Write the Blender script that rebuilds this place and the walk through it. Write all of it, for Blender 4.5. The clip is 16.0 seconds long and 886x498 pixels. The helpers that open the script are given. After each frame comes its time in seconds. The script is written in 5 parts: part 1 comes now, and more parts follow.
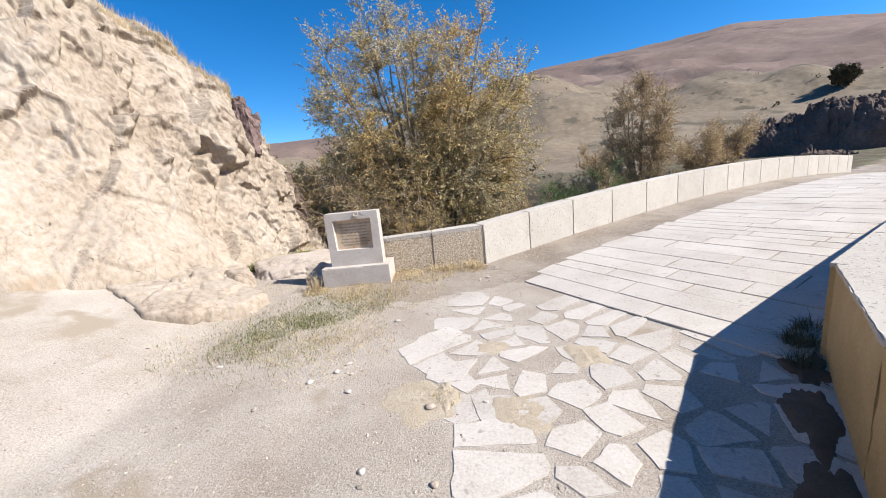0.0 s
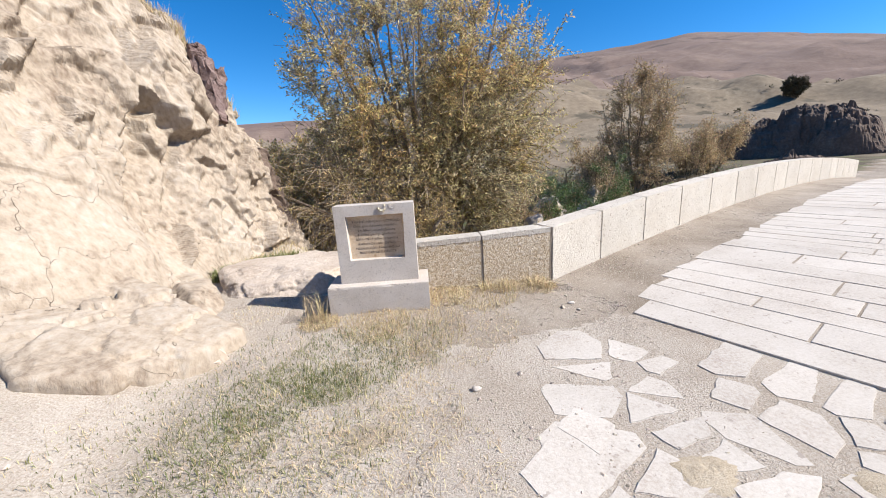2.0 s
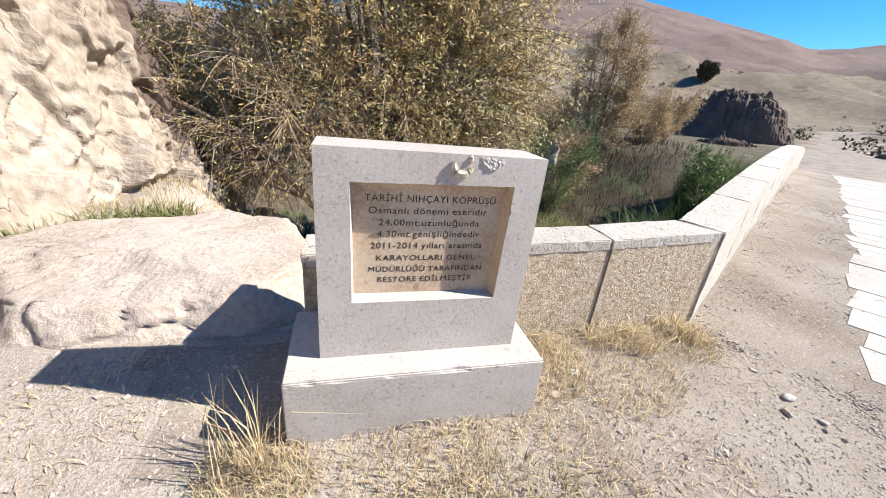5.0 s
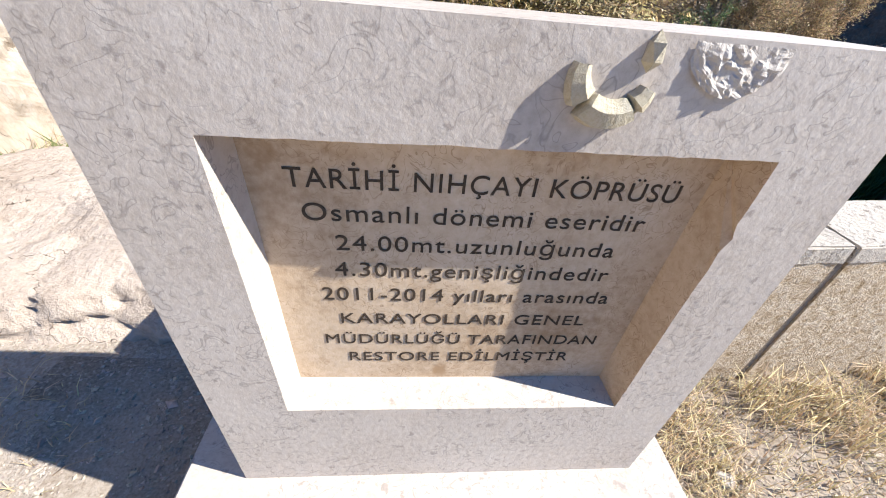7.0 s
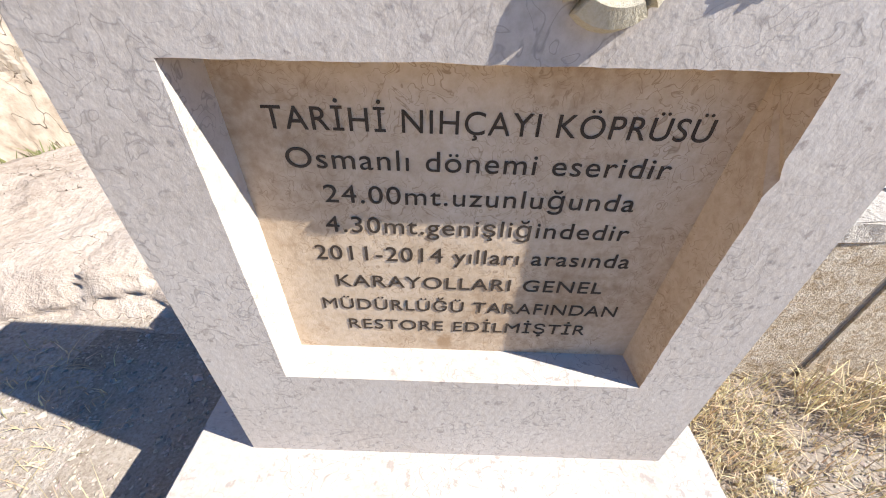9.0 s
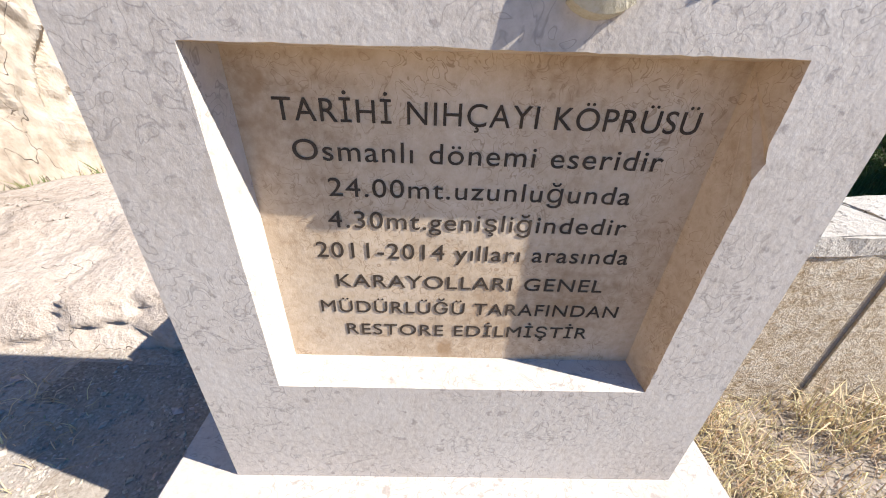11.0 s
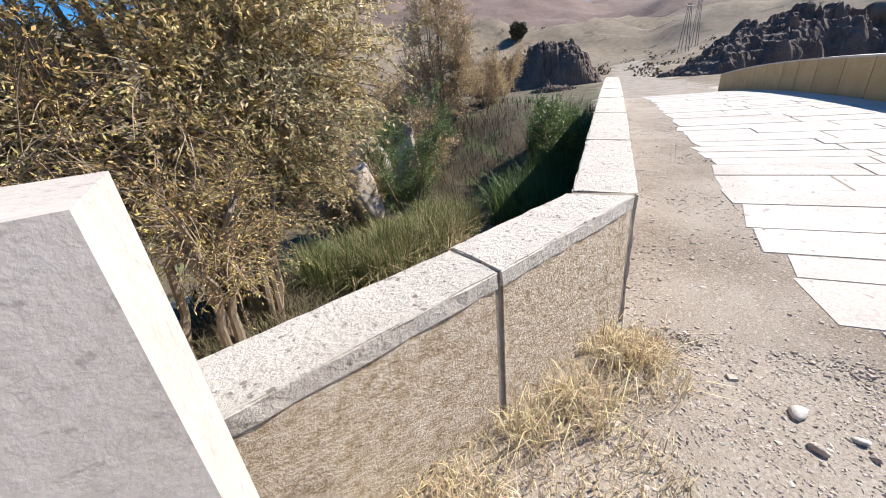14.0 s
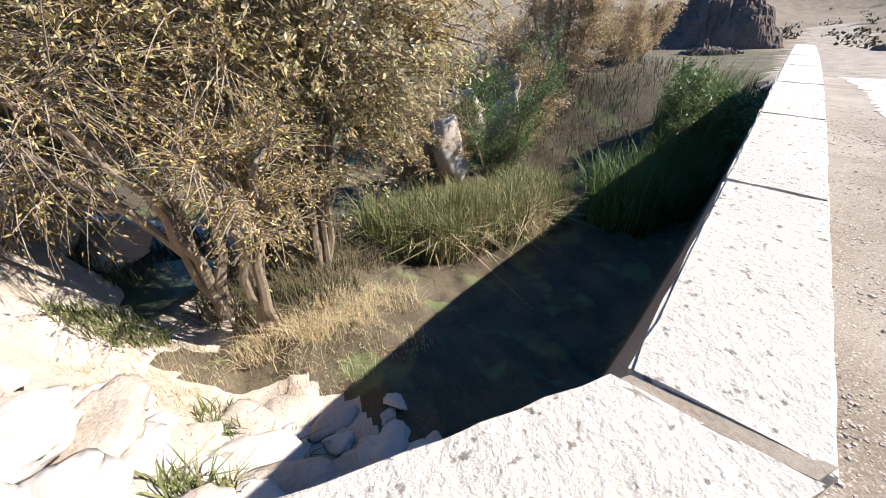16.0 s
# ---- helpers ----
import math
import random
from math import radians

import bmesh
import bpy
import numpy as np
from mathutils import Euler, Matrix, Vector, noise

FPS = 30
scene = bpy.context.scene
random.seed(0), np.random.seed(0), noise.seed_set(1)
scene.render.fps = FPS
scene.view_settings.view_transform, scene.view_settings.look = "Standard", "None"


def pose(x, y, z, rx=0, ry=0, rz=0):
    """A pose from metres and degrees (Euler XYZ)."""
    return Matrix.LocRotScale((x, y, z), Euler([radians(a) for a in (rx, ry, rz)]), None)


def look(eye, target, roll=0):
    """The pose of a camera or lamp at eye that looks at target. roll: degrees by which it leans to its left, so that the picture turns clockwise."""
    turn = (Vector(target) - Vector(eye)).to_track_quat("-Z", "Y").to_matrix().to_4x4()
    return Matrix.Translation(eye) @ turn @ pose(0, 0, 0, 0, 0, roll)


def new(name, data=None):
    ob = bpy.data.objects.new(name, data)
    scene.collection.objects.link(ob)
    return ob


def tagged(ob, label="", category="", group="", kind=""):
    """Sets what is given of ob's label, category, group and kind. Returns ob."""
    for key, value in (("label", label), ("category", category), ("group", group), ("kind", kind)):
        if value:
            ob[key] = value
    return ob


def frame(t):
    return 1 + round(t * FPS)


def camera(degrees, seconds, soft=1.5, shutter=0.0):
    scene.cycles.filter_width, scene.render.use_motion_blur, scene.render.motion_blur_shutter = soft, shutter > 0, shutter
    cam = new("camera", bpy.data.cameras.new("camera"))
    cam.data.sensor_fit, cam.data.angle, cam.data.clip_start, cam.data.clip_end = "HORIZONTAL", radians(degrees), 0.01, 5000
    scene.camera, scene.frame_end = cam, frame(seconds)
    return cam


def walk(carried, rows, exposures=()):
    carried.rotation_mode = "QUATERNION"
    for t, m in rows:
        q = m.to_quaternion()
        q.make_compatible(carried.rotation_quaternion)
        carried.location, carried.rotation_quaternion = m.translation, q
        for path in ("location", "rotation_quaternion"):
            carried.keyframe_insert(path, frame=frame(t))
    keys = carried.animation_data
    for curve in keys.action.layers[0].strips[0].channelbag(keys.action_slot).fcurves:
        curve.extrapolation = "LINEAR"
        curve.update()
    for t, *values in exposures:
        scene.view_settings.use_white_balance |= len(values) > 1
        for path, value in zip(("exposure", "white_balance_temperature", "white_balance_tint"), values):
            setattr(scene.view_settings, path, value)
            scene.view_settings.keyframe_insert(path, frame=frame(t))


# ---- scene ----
cam = camera(101.1, 16.0, soft=1.0)
PATH = [
    (0, (-0.059, -0.03, 1.513), (-0.152, 1.925, 1.104), -5.8),
    (0.5, (-0.345, 0.336, 1.438), (-0.427, 2.286, 1.0), -3.1),
    (1, (-0.6, 0.691, 1.486), (-0.612, 2.626, 0.982), -5.0),
    (1.5, (-0.798, 1.165, 1.484), (-0.823, 3.103, 0.992), -7.8),
    (2, (-1.055, 1.563, 1.45), (-0.97, 3.506, 0.984), -3.4),
    (2.5, (-1.312, 2.002, 1.469), (-1.018, 3.908, 0.939), -4.3),
    (3, (-1.515, 2.48, 1.444), (-1.179, 4.358, 0.844), 3.5),
    (5.5, (-1.814, 4.173, 1.21), (-1.3, 5.903, 0.348), 6.4),
    (6, (-1.662, 4.468, 1.164), (-1.496, 6.192, 0.164), 3.4),
    (6.5, (-1.649, 4.608, 1.139), (-1.47, 6.284, 0.062), 5.5),
    (7, (-1.619, 4.66, 1.115), (-1.434, 6.274, -0.051), 5.5),
    (7.5, (-1.582, 4.681, 1.098), (-1.526, 6.3, -0.075), 4.9),
    (8, (-1.573, 4.682, 1.079), (-1.516, 6.299, -0.097), 3.1),
    (8.5, (-1.571, 4.674, 1.059), (-1.534, 6.271, -0.144), 2.9),
    (9, (-1.57, 4.66, 1.053), (-1.57, 6.268, -0.136), 1.9),
    (11.5, (-1.589, 4.617, 0.999), (-1.531, 6.366, 0.029), 2.5),
    (12, (-1.592, 4.609, 0.998), (-1.552, 6.361, 0.032), 2.2),
    (12.5, (-1.588, 4.61, 1.004), (-1.513, 6.366, 0.05), 2.6),
    (13, (-1.507, 4.579, 1.046), (-0.946, 6.262, 0.123), 1.9),
    (13.5, (-1.372, 4.525, 1.092), (-0.405, 5.994, 0.14), -0.6),
    (14, (-1.099, 4.682, 1.145), (-0.088, 6.206, 0.337), -5.7),
    (14.5, (-0.847, 4.812, 1.185), (0.048, 6.393, 0.349), -5.2),
    (15, (-0.576, 5.008, 1.23), (0.173, 6.64, 0.349), -5.6),
    (15.5, (-0.339, 5.213, 1.174), (0.177, 6.878, 0.194), -0.4),
    (16, (-0.217, 5.309, 1.16), (0.318, 6.951, 0.152), -0.4),
]
walk(cam, [(t, look(eye, target, roll)) for t, eye, target, roll in PATH], ((0, 0.84), (3, 0.89), (5.5, 1.10), (9, 1.15), (12.5, 1.13), (14, 1.02), (14.5, 1.02), (15, 1.18), (15.5, 1.26), (16, 1.22)))

# ---- light ----
SUN_TO = Vector((1.09, -0.29, 1.0)).normalized()
world = bpy.data.worlds.new("world")
scene.world = world
world.use_nodes = True
_sky = world.node_tree.nodes.new("ShaderNodeTexSky")
_sky.sky_type, _sky.sun_disc = "NISHITA", False
_sky.sun_elevation = math.asin(SUN_TO.z)
_sky.sun_rotation = math.atan2(SUN_TO.x, SUN_TO.y)
_sky.altitude, _sky.air_density, _sky.dust_density, _sky.ozone_density = 1600, 1.0, 0.2, 6.0
_bg = world.node_tree.nodes["Background"]
_bg.inputs["Strength"].default_value = 0.098
_rich = world.node_tree.nodes.new("ShaderNodeHueSaturation")
_rich.inputs["Saturation"].default_value = 1.28
world.node_tree.links.new(_sky.outputs[0], _rich.inputs["Color"])
world.node_tree.links.new(_rich.outputs[0], _bg.inputs["Color"])
_sun = bpy.data.lights.new("sun", "SUN")
_sun.energy, _sun.angle, _sun.color = 5.0, radians(0.53), (1.0, 0.955, 0.89)
new("sun", _sun).matrix_world = look(SUN_TO * 50, (0, 0, 0))


# ---- materials ----
def material(name, colours, scale=3.0, fine=40.0, bump=0.3, depth=0.02, rough=0.85, mix=0.5, stretch=(1, 1, 1), spots=None, vary=0.0, island=0.0, metal=0.0, rot=0.0, trans=None, spread=0.22, marks=None, cracks=None, tone=0.8):
    """Noise at two scales mixes three colours; fine noise gives relief. spots: (colour, scale, amount)."""
    def dim(c):
        return tuple(v * tone for v in c)

    colours = [dim(c) for c in colours]
    spots, marks, cracks = [(dim(k[0]), *k[1:]) if k else None for k in (spots, marks, cracks)]
    m = bpy.data.materials.new(name)
    m.use_nodes = True
    nt = m.node_tree
    n, link = nt.nodes, nt.links.new
    p = n["Principled BSDF"]
    p.inputs["Roughness"].default_value = rough
    p.inputs["Metallic"].default_value = metal
    p.inputs["Specular IOR Level"].default_value = 0.25
    mp = n.new("ShaderNodeMapping")
    mp.inputs["Scale"].default_value = stretch
    mp.inputs["Rotation"].default_value = (0, 0, rot)
    geo = n.new("ShaderNodeNewGeometry")
    link(geo.outputs["Position"], mp.inputs["Vector"])

    def tex(sc, detail=8, rgh=0.6):
        t = n.new("ShaderNodeTexNoise")
        t.inputs["Scale"].default_value, t.inputs["Detail"].default_value, t.inputs["Roughness"].default_value = sc, detail, rgh
        link(mp.outputs[0], t.inputs["Vector"])
        return t

    big, small = tex(scale), tex(fine, 6, 0.65)
    add = n.new("ShaderNodeMix")
    add.inputs[0].default_value = mix
    link(big.outputs[0], add.inputs[2])
    link(small.outputs[0], add.inputs[3])
    ramp = n.new("ShaderNodeValToRGB")
    ramp.color_ramp.elements[0].position, ramp.color_ramp.elements[1].position = 0.5 - spread, 0.5 + spread
    ramp.color_ramp.elements[0].color = (*colours[0], 1)
    ramp.color_ramp.elements[1].color = (*colours[-1], 1)
    if len(colours) == 3:
        ramp.color_ramp.elements.new(0.5).color = (*colours[1], 1)
    link(add.outputs[0], ramp.inputs[0])
    out = ramp.outputs[0]
    if spots:
        sp = tex(spots[1], 5, 0.55)
        r2 = n.new("ShaderNodeValToRGB")
        r2.color_ramp.elements[0].position, r2.color_ramp.elements[1].position = 1 - spots[2], min(1.0, 1.06 - spots[2])
        link(sp.outputs[0], r2.inputs[0])
        mx = n.new("ShaderNodeMix")
        mx.data_type = "RGBA"
        link(r2.outputs[0], mx.inputs[0])
        link(out, mx.inputs[6])
        mx.inputs[7].default_value = (*spots[0], 1)
        out = mx.outputs[2]
    if marks:
        wm = n.new("ShaderNodeTexNoise")
        wm.inputs["Scale"].default_value, wm.inputs["Detail"].default_value, wm.inputs["Distortion"].default_value = marks[1], 1.5, 1.6
        link(mp.outputs[0], wm.inputs["Vector"])
        r3 = n.new("ShaderNodeValToRGB")
        e3 = r3.color_ramp.elements
        e3[0].position, e3[0].color = 0.475, (0, 0, 0, 1)
        e3[1].position, e3[1].color = 0.525, (0, 0, 0, 1)
        e3.new(0.5).color = (1, 1, 1, 1)
        link(wm.outputs[0], r3.inputs[0])
        where = tex(marks[1] * 0.22, 3, 0.6)
        r4 = n.new("ShaderNodeMapRange")
        r4.inputs["From Min"].default_value, r4.inputs["From Max"].default_value, r4.inputs["To Max"].default_value = 0.40, 0.56, marks[2]
        link(where.outputs[0], r4.inputs["Value"])
        mu = n.new("ShaderNodeMath")
        mu.operation = "MULTIPLY"
        link(r3.outputs[0], mu.inputs[0])
        link(r4.outputs[0], mu.inputs[1])
        mk = n.new("ShaderNodeMix")
        mk.data_type = "RGBA"
        link(mu.outputs[0], mk.inputs[0])
        link(out, mk.inputs[6])
        mk.inputs[7].default_value = (*marks[0], 1)
        out = mk.outputs[2]
    crack = None
    if cracks:
        wob = tex(cracks[1] * 1.7, 4, 0.6)
        va = n.new("ShaderNodeVectorMath")
        va.operation = "ADD"
        sc_ = n.new("ShaderNodeVectorMath")
        sc_.operation = "SCALE"
        sc_.inputs["Scale"].default_value = 0.9 / cracks[1]
        link(wob.outputs["Color"], sc_.inputs[0])
        link(mp.outputs[0], va.inputs[0])
        link(sc_.outputs[0], va.inputs[1])
        vo = n.new("ShaderNodeTexVoronoi")
        vo.feature = "DISTANCE_TO_EDGE"
        vo.inputs["Scale"].default_value = cracks[1]
        link(va.outputs[0], vo.inputs["Vector"])
        patch = tex(cracks[1] * 0.8, 3, 0.6)
        width = n.new("ShaderNodeMapRange")
        width.inputs["From Min"].default_value, width.inputs["From Max"].default_value = 0.45, 0.65
        width.inputs["To Min"].default_value, width.inputs["To Max"].default_value = 0.001, cracks[2]
        link(patch.outputs[0], width.inputs["Value"])
        dv = n.new("ShaderNodeMath")
        dv.operation, dv.use_clamp = "DIVIDE", True
        link(vo.outputs["Distance"], dv.inputs[0])
        link(width.outputs[0], dv.inputs[1])
        crack = dv.outputs[0]
        mc = n.new("ShaderNodeMix")
        mc.data_type = "RGBA"
        link(crack, mc.inputs[0])
        mc.inputs[6].default_value = (*cracks[0], 1)
        link(out, mc.inputs[7])
        out = mc.outputs[2]
    if vary or island:
        hs = n.new("ShaderNodeHueSaturation")
        link(out, hs.inputs["Color"])
        mr = n.new("ShaderNodeMapRange")
        a = vary or island
        mr.inputs["To Min"].default_value, mr.inputs["To Max"].default_value = 1 - a, 1 + a
        if vary:
            link(n.new("ShaderNodeObjectInfo").outputs["Random"], mr.inputs["Value"])
        else:
            link(geo.outputs["Random Per Island"], mr.inputs["Value"])
            mh = n.new("ShaderNodeMapRange")
            mh.inputs["To Min"].default_value, mh.inputs["To Max"].default_value = 0.47, 0.53
            wn = n.new("ShaderNodeTexWhiteNoise")
            wn.noise_dimensions = "1D"
            link(geo.outputs["Random Per Island"], wn.inputs["W"])
            link(wn.outputs[0], mh.inputs["Value"])
            link(mh.outputs[0], hs.inputs["Hue"])
        link(mr.outputs[0], hs.inputs["Value"])
        out = hs.outputs[0]
    link(out, p.inputs["Base Color"])
    if bump:
        b = n.new("ShaderNodeBump")
        b.inputs["Strength"].default_value, b.inputs["Distance"].default_value = bump, depth
        if crack:
            hm = n.new("ShaderNodeMath")
            hm.operation = "MULTIPLY_ADD"
            link(crack, hm.inputs[0])
            hm.inputs[1].default_value = 0.6
            link(add.outputs[0], hm.inputs[2])
            link(hm.outputs[0], b.inputs["Height"])
        else:
            link(add.outputs[0], b.inputs["Height"])
        link(b.outputs[0], p.inputs["Normal"])
    if trans:
        tr = n.new("ShaderNodeBsdfTranslucent")
        link(out, tr.inputs["Color"])
        ms = n.new("ShaderNodeMixShader")
        ms.inputs[0].default_value = trans
        link(p.outputs[0], ms.inputs[1])
        link(tr.outputs[0], ms.inputs[2])
        link(ms.outputs[0], n["Material Output"].inputs[0])
    return m


M_DIRT = material("dirt", [(0.33, 0.265, 0.205), (0.48, 0.415, 0.345), (0.60, 0.535, 0.465)], 0.9, 85, 0.9, 0.02, 0.95, 0.55, spots=((0.40, 0.33, 0.25), 1.1, 0.40), spread=0.12)
M_GRIT = material("brown_grit", [(0.24, 0.185, 0.135), (0.40, 0.33, 0.26), (0.53, 0.46, 0.38)], 1.4, 130, 0.55, 0.008, 0.95, 0.55, spots=((0.56, 0.49, 0.41), 70, 0.42), spread=0.11, tone=0.66)
M_TAN = material("dry_grass_slope", [(0.13, 0.10, 0.07), (0.23, 0.18, 0.125), (0.35, 0.285, 0.20)], 0.05, 0.7, 0.6, 0.35, 0.95, 0.55, spots=((0.12, 0.10, 0.07), 0.12, 0.42))
M_BROWN = material("bare_hill", [(0.17, 0.115, 0.095), (0.235, 0.165, 0.135), (0.32, 0.24, 0.19)], 0.012, 0.12, 0.6, 3.0, 0.95, 0.5, spots=((0.14, 0.10, 0.085), 0.02, 0.40), tone=0.7)
M_BED = material("stream_bank", [(0.06, 0.046, 0.03), (0.12, 0.095, 0.062), (0.22, 0.175, 0.115)], 1.4, 25, 0.9, 0.05, 0.95, 0.5, spots=((0.16, 0.17, 0.08), 1.0, 0.45))
M_CLIFF = material("cliff_rock", [(0.24, 0.175, 0.125), (0.45, 0.37, 0.285), (0.55, 0.48, 0.405)], 1.1, 16, 0.9, 0.035, 0.9, 0.55, (1, 1, 0.6), spots=((0.40, 0.29, 0.18), 0.55, 0.38), cracks=((0.30, 0.22, 0.16), 0.8, 0.0025), spread=0.17)
# real dark rock on the outcrops; painted shade on the cliff
M_CLIFF_DARK = material("dark_rock_and_shade", [(0.085, 0.06, 0.047), (0.165, 0.118, 0.092), (0.30, 0.225, 0.17)], 0.6, 7, 0.9, 0.08, 0.9, 0.5)
M_BOULDER = material("pale_boulder", [(0.37, 0.29, 0.22), (0.54, 0.45, 0.37), (0.62, 0.54, 0.465)], 2.2, 34, 0.9, 0.03, 0.9, 0.5, vary=0.08, cracks=((0.30, 0.23, 0.17), 2.0, 0.004), spread=0.18, tone=0.88)
M_STONE = material("pale_limestone", [(0.50, 0.43, 0.365), (0.63, 0.56, 0.495), (0.70, 0.64, 0.58)], 3.0, 80, 0.5, 0.004, 0.55, 0.5, spots=((0.43, 0.375, 0.335), 45, 0.38), marks=((0.34, 0.30, 0.27), 30, 0.75), spread=0.17)
# browner than M_STONE: stain, with the recess's warm shade put into the colour
M_PANEL = material("stained_shaded_limestone", [(0.33, 0.22, 0.13), (0.52, 0.40, 0.28), (0.64, 0.53, 0.41)], 4.0, 70, 0.6, 0.004, 0.65, 0.40, spots=((0.36, 0.24, 0.14), 12, 0.36), marks=((0.30, 0.20, 0.12), 50, 0.8), spread=0.17, tone=1.0)
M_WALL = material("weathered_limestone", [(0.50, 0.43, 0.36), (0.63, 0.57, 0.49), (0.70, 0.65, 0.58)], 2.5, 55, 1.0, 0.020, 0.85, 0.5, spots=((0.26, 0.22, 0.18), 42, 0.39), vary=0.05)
# yellow tone for the right-hand walls' faces; their tops take M_WALL
M_YELLOW = material("yellow_limestone", [(0.36, 0.24, 0.10), (0.52, 0.37, 0.18), (0.62, 0.48, 0.28)], 2.5, 60, 0.8, 0.012, 0.85, 0.5, vary=0.05)
M_TOOLED = material("tooled_limestone", [(0.40, 0.29, 0.17), (0.62, 0.50, 0.36), (0.74, 0.65, 0.52)], 30, 110, 1.0, 0.022, 0.9, 0.4, (1, 1, 1.3), vary=0.05, spread=0.12)
M_MORTAR = material("mortar", [(0.22, 0.17, 0.13), (0.32, 0.26, 0.20), (0.42, 0.36, 0.29)], 12, 90, 0.8, 0.01, 0.95)
M_SLAB = material("paving_slab", [(0.42, 0.355, 0.30), (0.58, 0.525, 0.465), (0.67, 0.62, 0.565)], 2.0, 60, 0.6, 0.008, 0.8, 0.55, spots=((0.40, 0.345, 0.30), 17, 0.37), vary=0.06, spread=0.18)
M_SAND = material("tan_sand", [(0.40, 0.315, 0.205), (0.51, 0.425, 0.315), (0.59, 0.51, 0.405)], 5, 130, 1.0, 0.012, 0.95, 0.6, spread=0.18)
M_BARK = material("bark", [(0.15, 0.11, 0.08), (0.29, 0.225, 0.16), (0.44, 0.35, 0.25)], 8, 60, 0.6, 0.02, 0.9, 0.5, (1, 1, 0.3))
M_LEAF = material("willow_leaf", [(0.46, 0.45, 0.36), (0.52, 0.42, 0.21), (0.66, 0.43, 0.14)], 0.4, 9, 0, 0, 0.4, 0.3, island=0.6, trans=0.52, tone=1.0)
M_LEAF_Y = material("yellow_leaf", [(0.46, 0.42, 0.17), (0.62, 0.47, 0.20), (0.70, 0.46, 0.18)], 0.8, 9, 0, 0, 0.45, 0.4, island=0.5, trans=0.45, tone=0.86)
M_LEAF_B = material("dead_leaf", [(0.32, 0.24, 0.13), (0.47, 0.35, 0.20), (0.60, 0.46, 0.28)], 0.8, 9, 0, 0, 0.6, 0.4, island=0.4, trans=0.3, tone=1.0)
M_LEAF_G = material("green_leaf", [(0.075, 0.12, 0.04), (0.12, 0.17, 0.06), (0.20, 0.23, 0.09)], 0.8, 9, 0, 0, 0.5, 0.4, island=0.3, trans=0.3, tone=1.0)
M_EARTH = material("dark_earth", [(0.11, 0.065, 0.043), (0.17, 0.11, 0.075), (0.24, 0.17, 0.125)], 6, 90, 0.9, 0.01, 0.95, 0.5)
M_PURPLE = material("purplish_rock", [(0.13, 0.085, 0.08), (0.24, 0.165, 0.15), (0.36, 0.27, 0.24)], 3.0, 24, 1.0, 0.05, 0.9, 0.5, cracks=((0.07, 0.045, 0.04), 2.4, 0.02))
M_SCRUB = material("scrub_leaf", [(0.06, 0.055, 0.03), (0.12, 0.10, 0.055), (0.20, 0.16, 0.09)], 0.8, 9, 0, 0, 0.7, 0.4, island=0.3)
M_DRY = material("dry_grass", [(0.38, 0.28, 0.15), (0.54, 0.43, 0.26), (0.65, 0.55, 0.38)], 2, 20, 0, 0, 0.7, 0.5, island=0.3, trans=0.2, tone=1.0)
M_GRASS = material("green_grass", [(0.10, 0.12, 0.05), (0.17, 0.18, 0.07), (0.32, 0.28, 0.13)], 2, 20, 0, 0, 0.7, 0.5, island=0.3, trans=0.2, tone=1.0)
M_GRAVEL = material("gravel", [(0.34, 0.28, 0.23), (0.47, 0.40, 0.33), (0.60, 0.54, 0.47)], 20, 120, 0.3, 0.005, 0.9, 0.5, island=0.3)
M_LETTER = material("dark_letter", [(0.045, 0.03, 0.02), (0.07, 0.05, 0.035), (0.10, 0.075, 0.055)], 30, 200, 0.2, 0.001, 0.8)
M_EMBLEM = material("yellowed_relief", [(0.46, 0.39, 0.26), (0.60, 0.53, 0.39), (0.68, 0.63, 0.51)], 60, 300, 0.8, 0.004, 0.8)
M_SCAR = material("broken_stone", [(0.50, 0.44, 0.38), (0.63, 0.57, 0.51), (0.72, 0.67, 0.62)], 40, 200, 0.8, 0.004, 0.9)
M_STEEL = material("grey_steel", [(0.18, 0.17, 0.16), (0.24, 0.23, 0.22), (0.30, 0.29, 0.28)], 3, 30, 0.2, 0.005, 0.6, metal=0.4)
M_WATER = material("stream_water", [(0.035, 0.05, 0.032), (0.055, 0.07, 0.042), (0.08, 0.09, 0.055)], 1.2, 9, 0.4, 0.02, 0.4)


# ---- helpers for meshes ----
def part(name, bm, mat, parent=None, label=""):
    me = bpy.data.meshes.new(name)
    bm.to_mesh(me)
    bm.free()
    ob = new(name, me)
    me.materials.append(mat)
    ob.parent = parent
    if label:
        tagged(ob, label)
    return ob


def raw(name, verts, faces, mat, parent=None, label="", smooth=False):
    me = bpy.data.meshes.new(name)
    me.from_pydata([tuple(v) for v in verts], [], faces)
    me.materials.append(mat)
    if smooth:
        me.polygons.foreach_set("use_smooth", [True] * len(me.polygons))
    me.update()
    ob = new(name, me)
    ob.parent = parent
    if label:
        tagged(ob, label)
    return ob


def thing(name, label, category, group="", at=(0, 0, 0)):
    e = new(name)
    e.location = at
    e.empty_display_size = 0.1
    return tagged(e, label, category, group)


def _hash(ix, iy, iz, seed):
    h = (ix.astype(np.int64) * 374761393 + iy.astype(np.int64) * 668265263 + iz.astype(np.int64) * 2147483647 + seed * 974711) & 0xFFFFFFFF
    h = ((h ^ (h >> 13)) * 1274126177) & 0xFFFFFFFF
    h = h ^ (h >> 16)
    return (h & 0xFFFF) / 65535.0


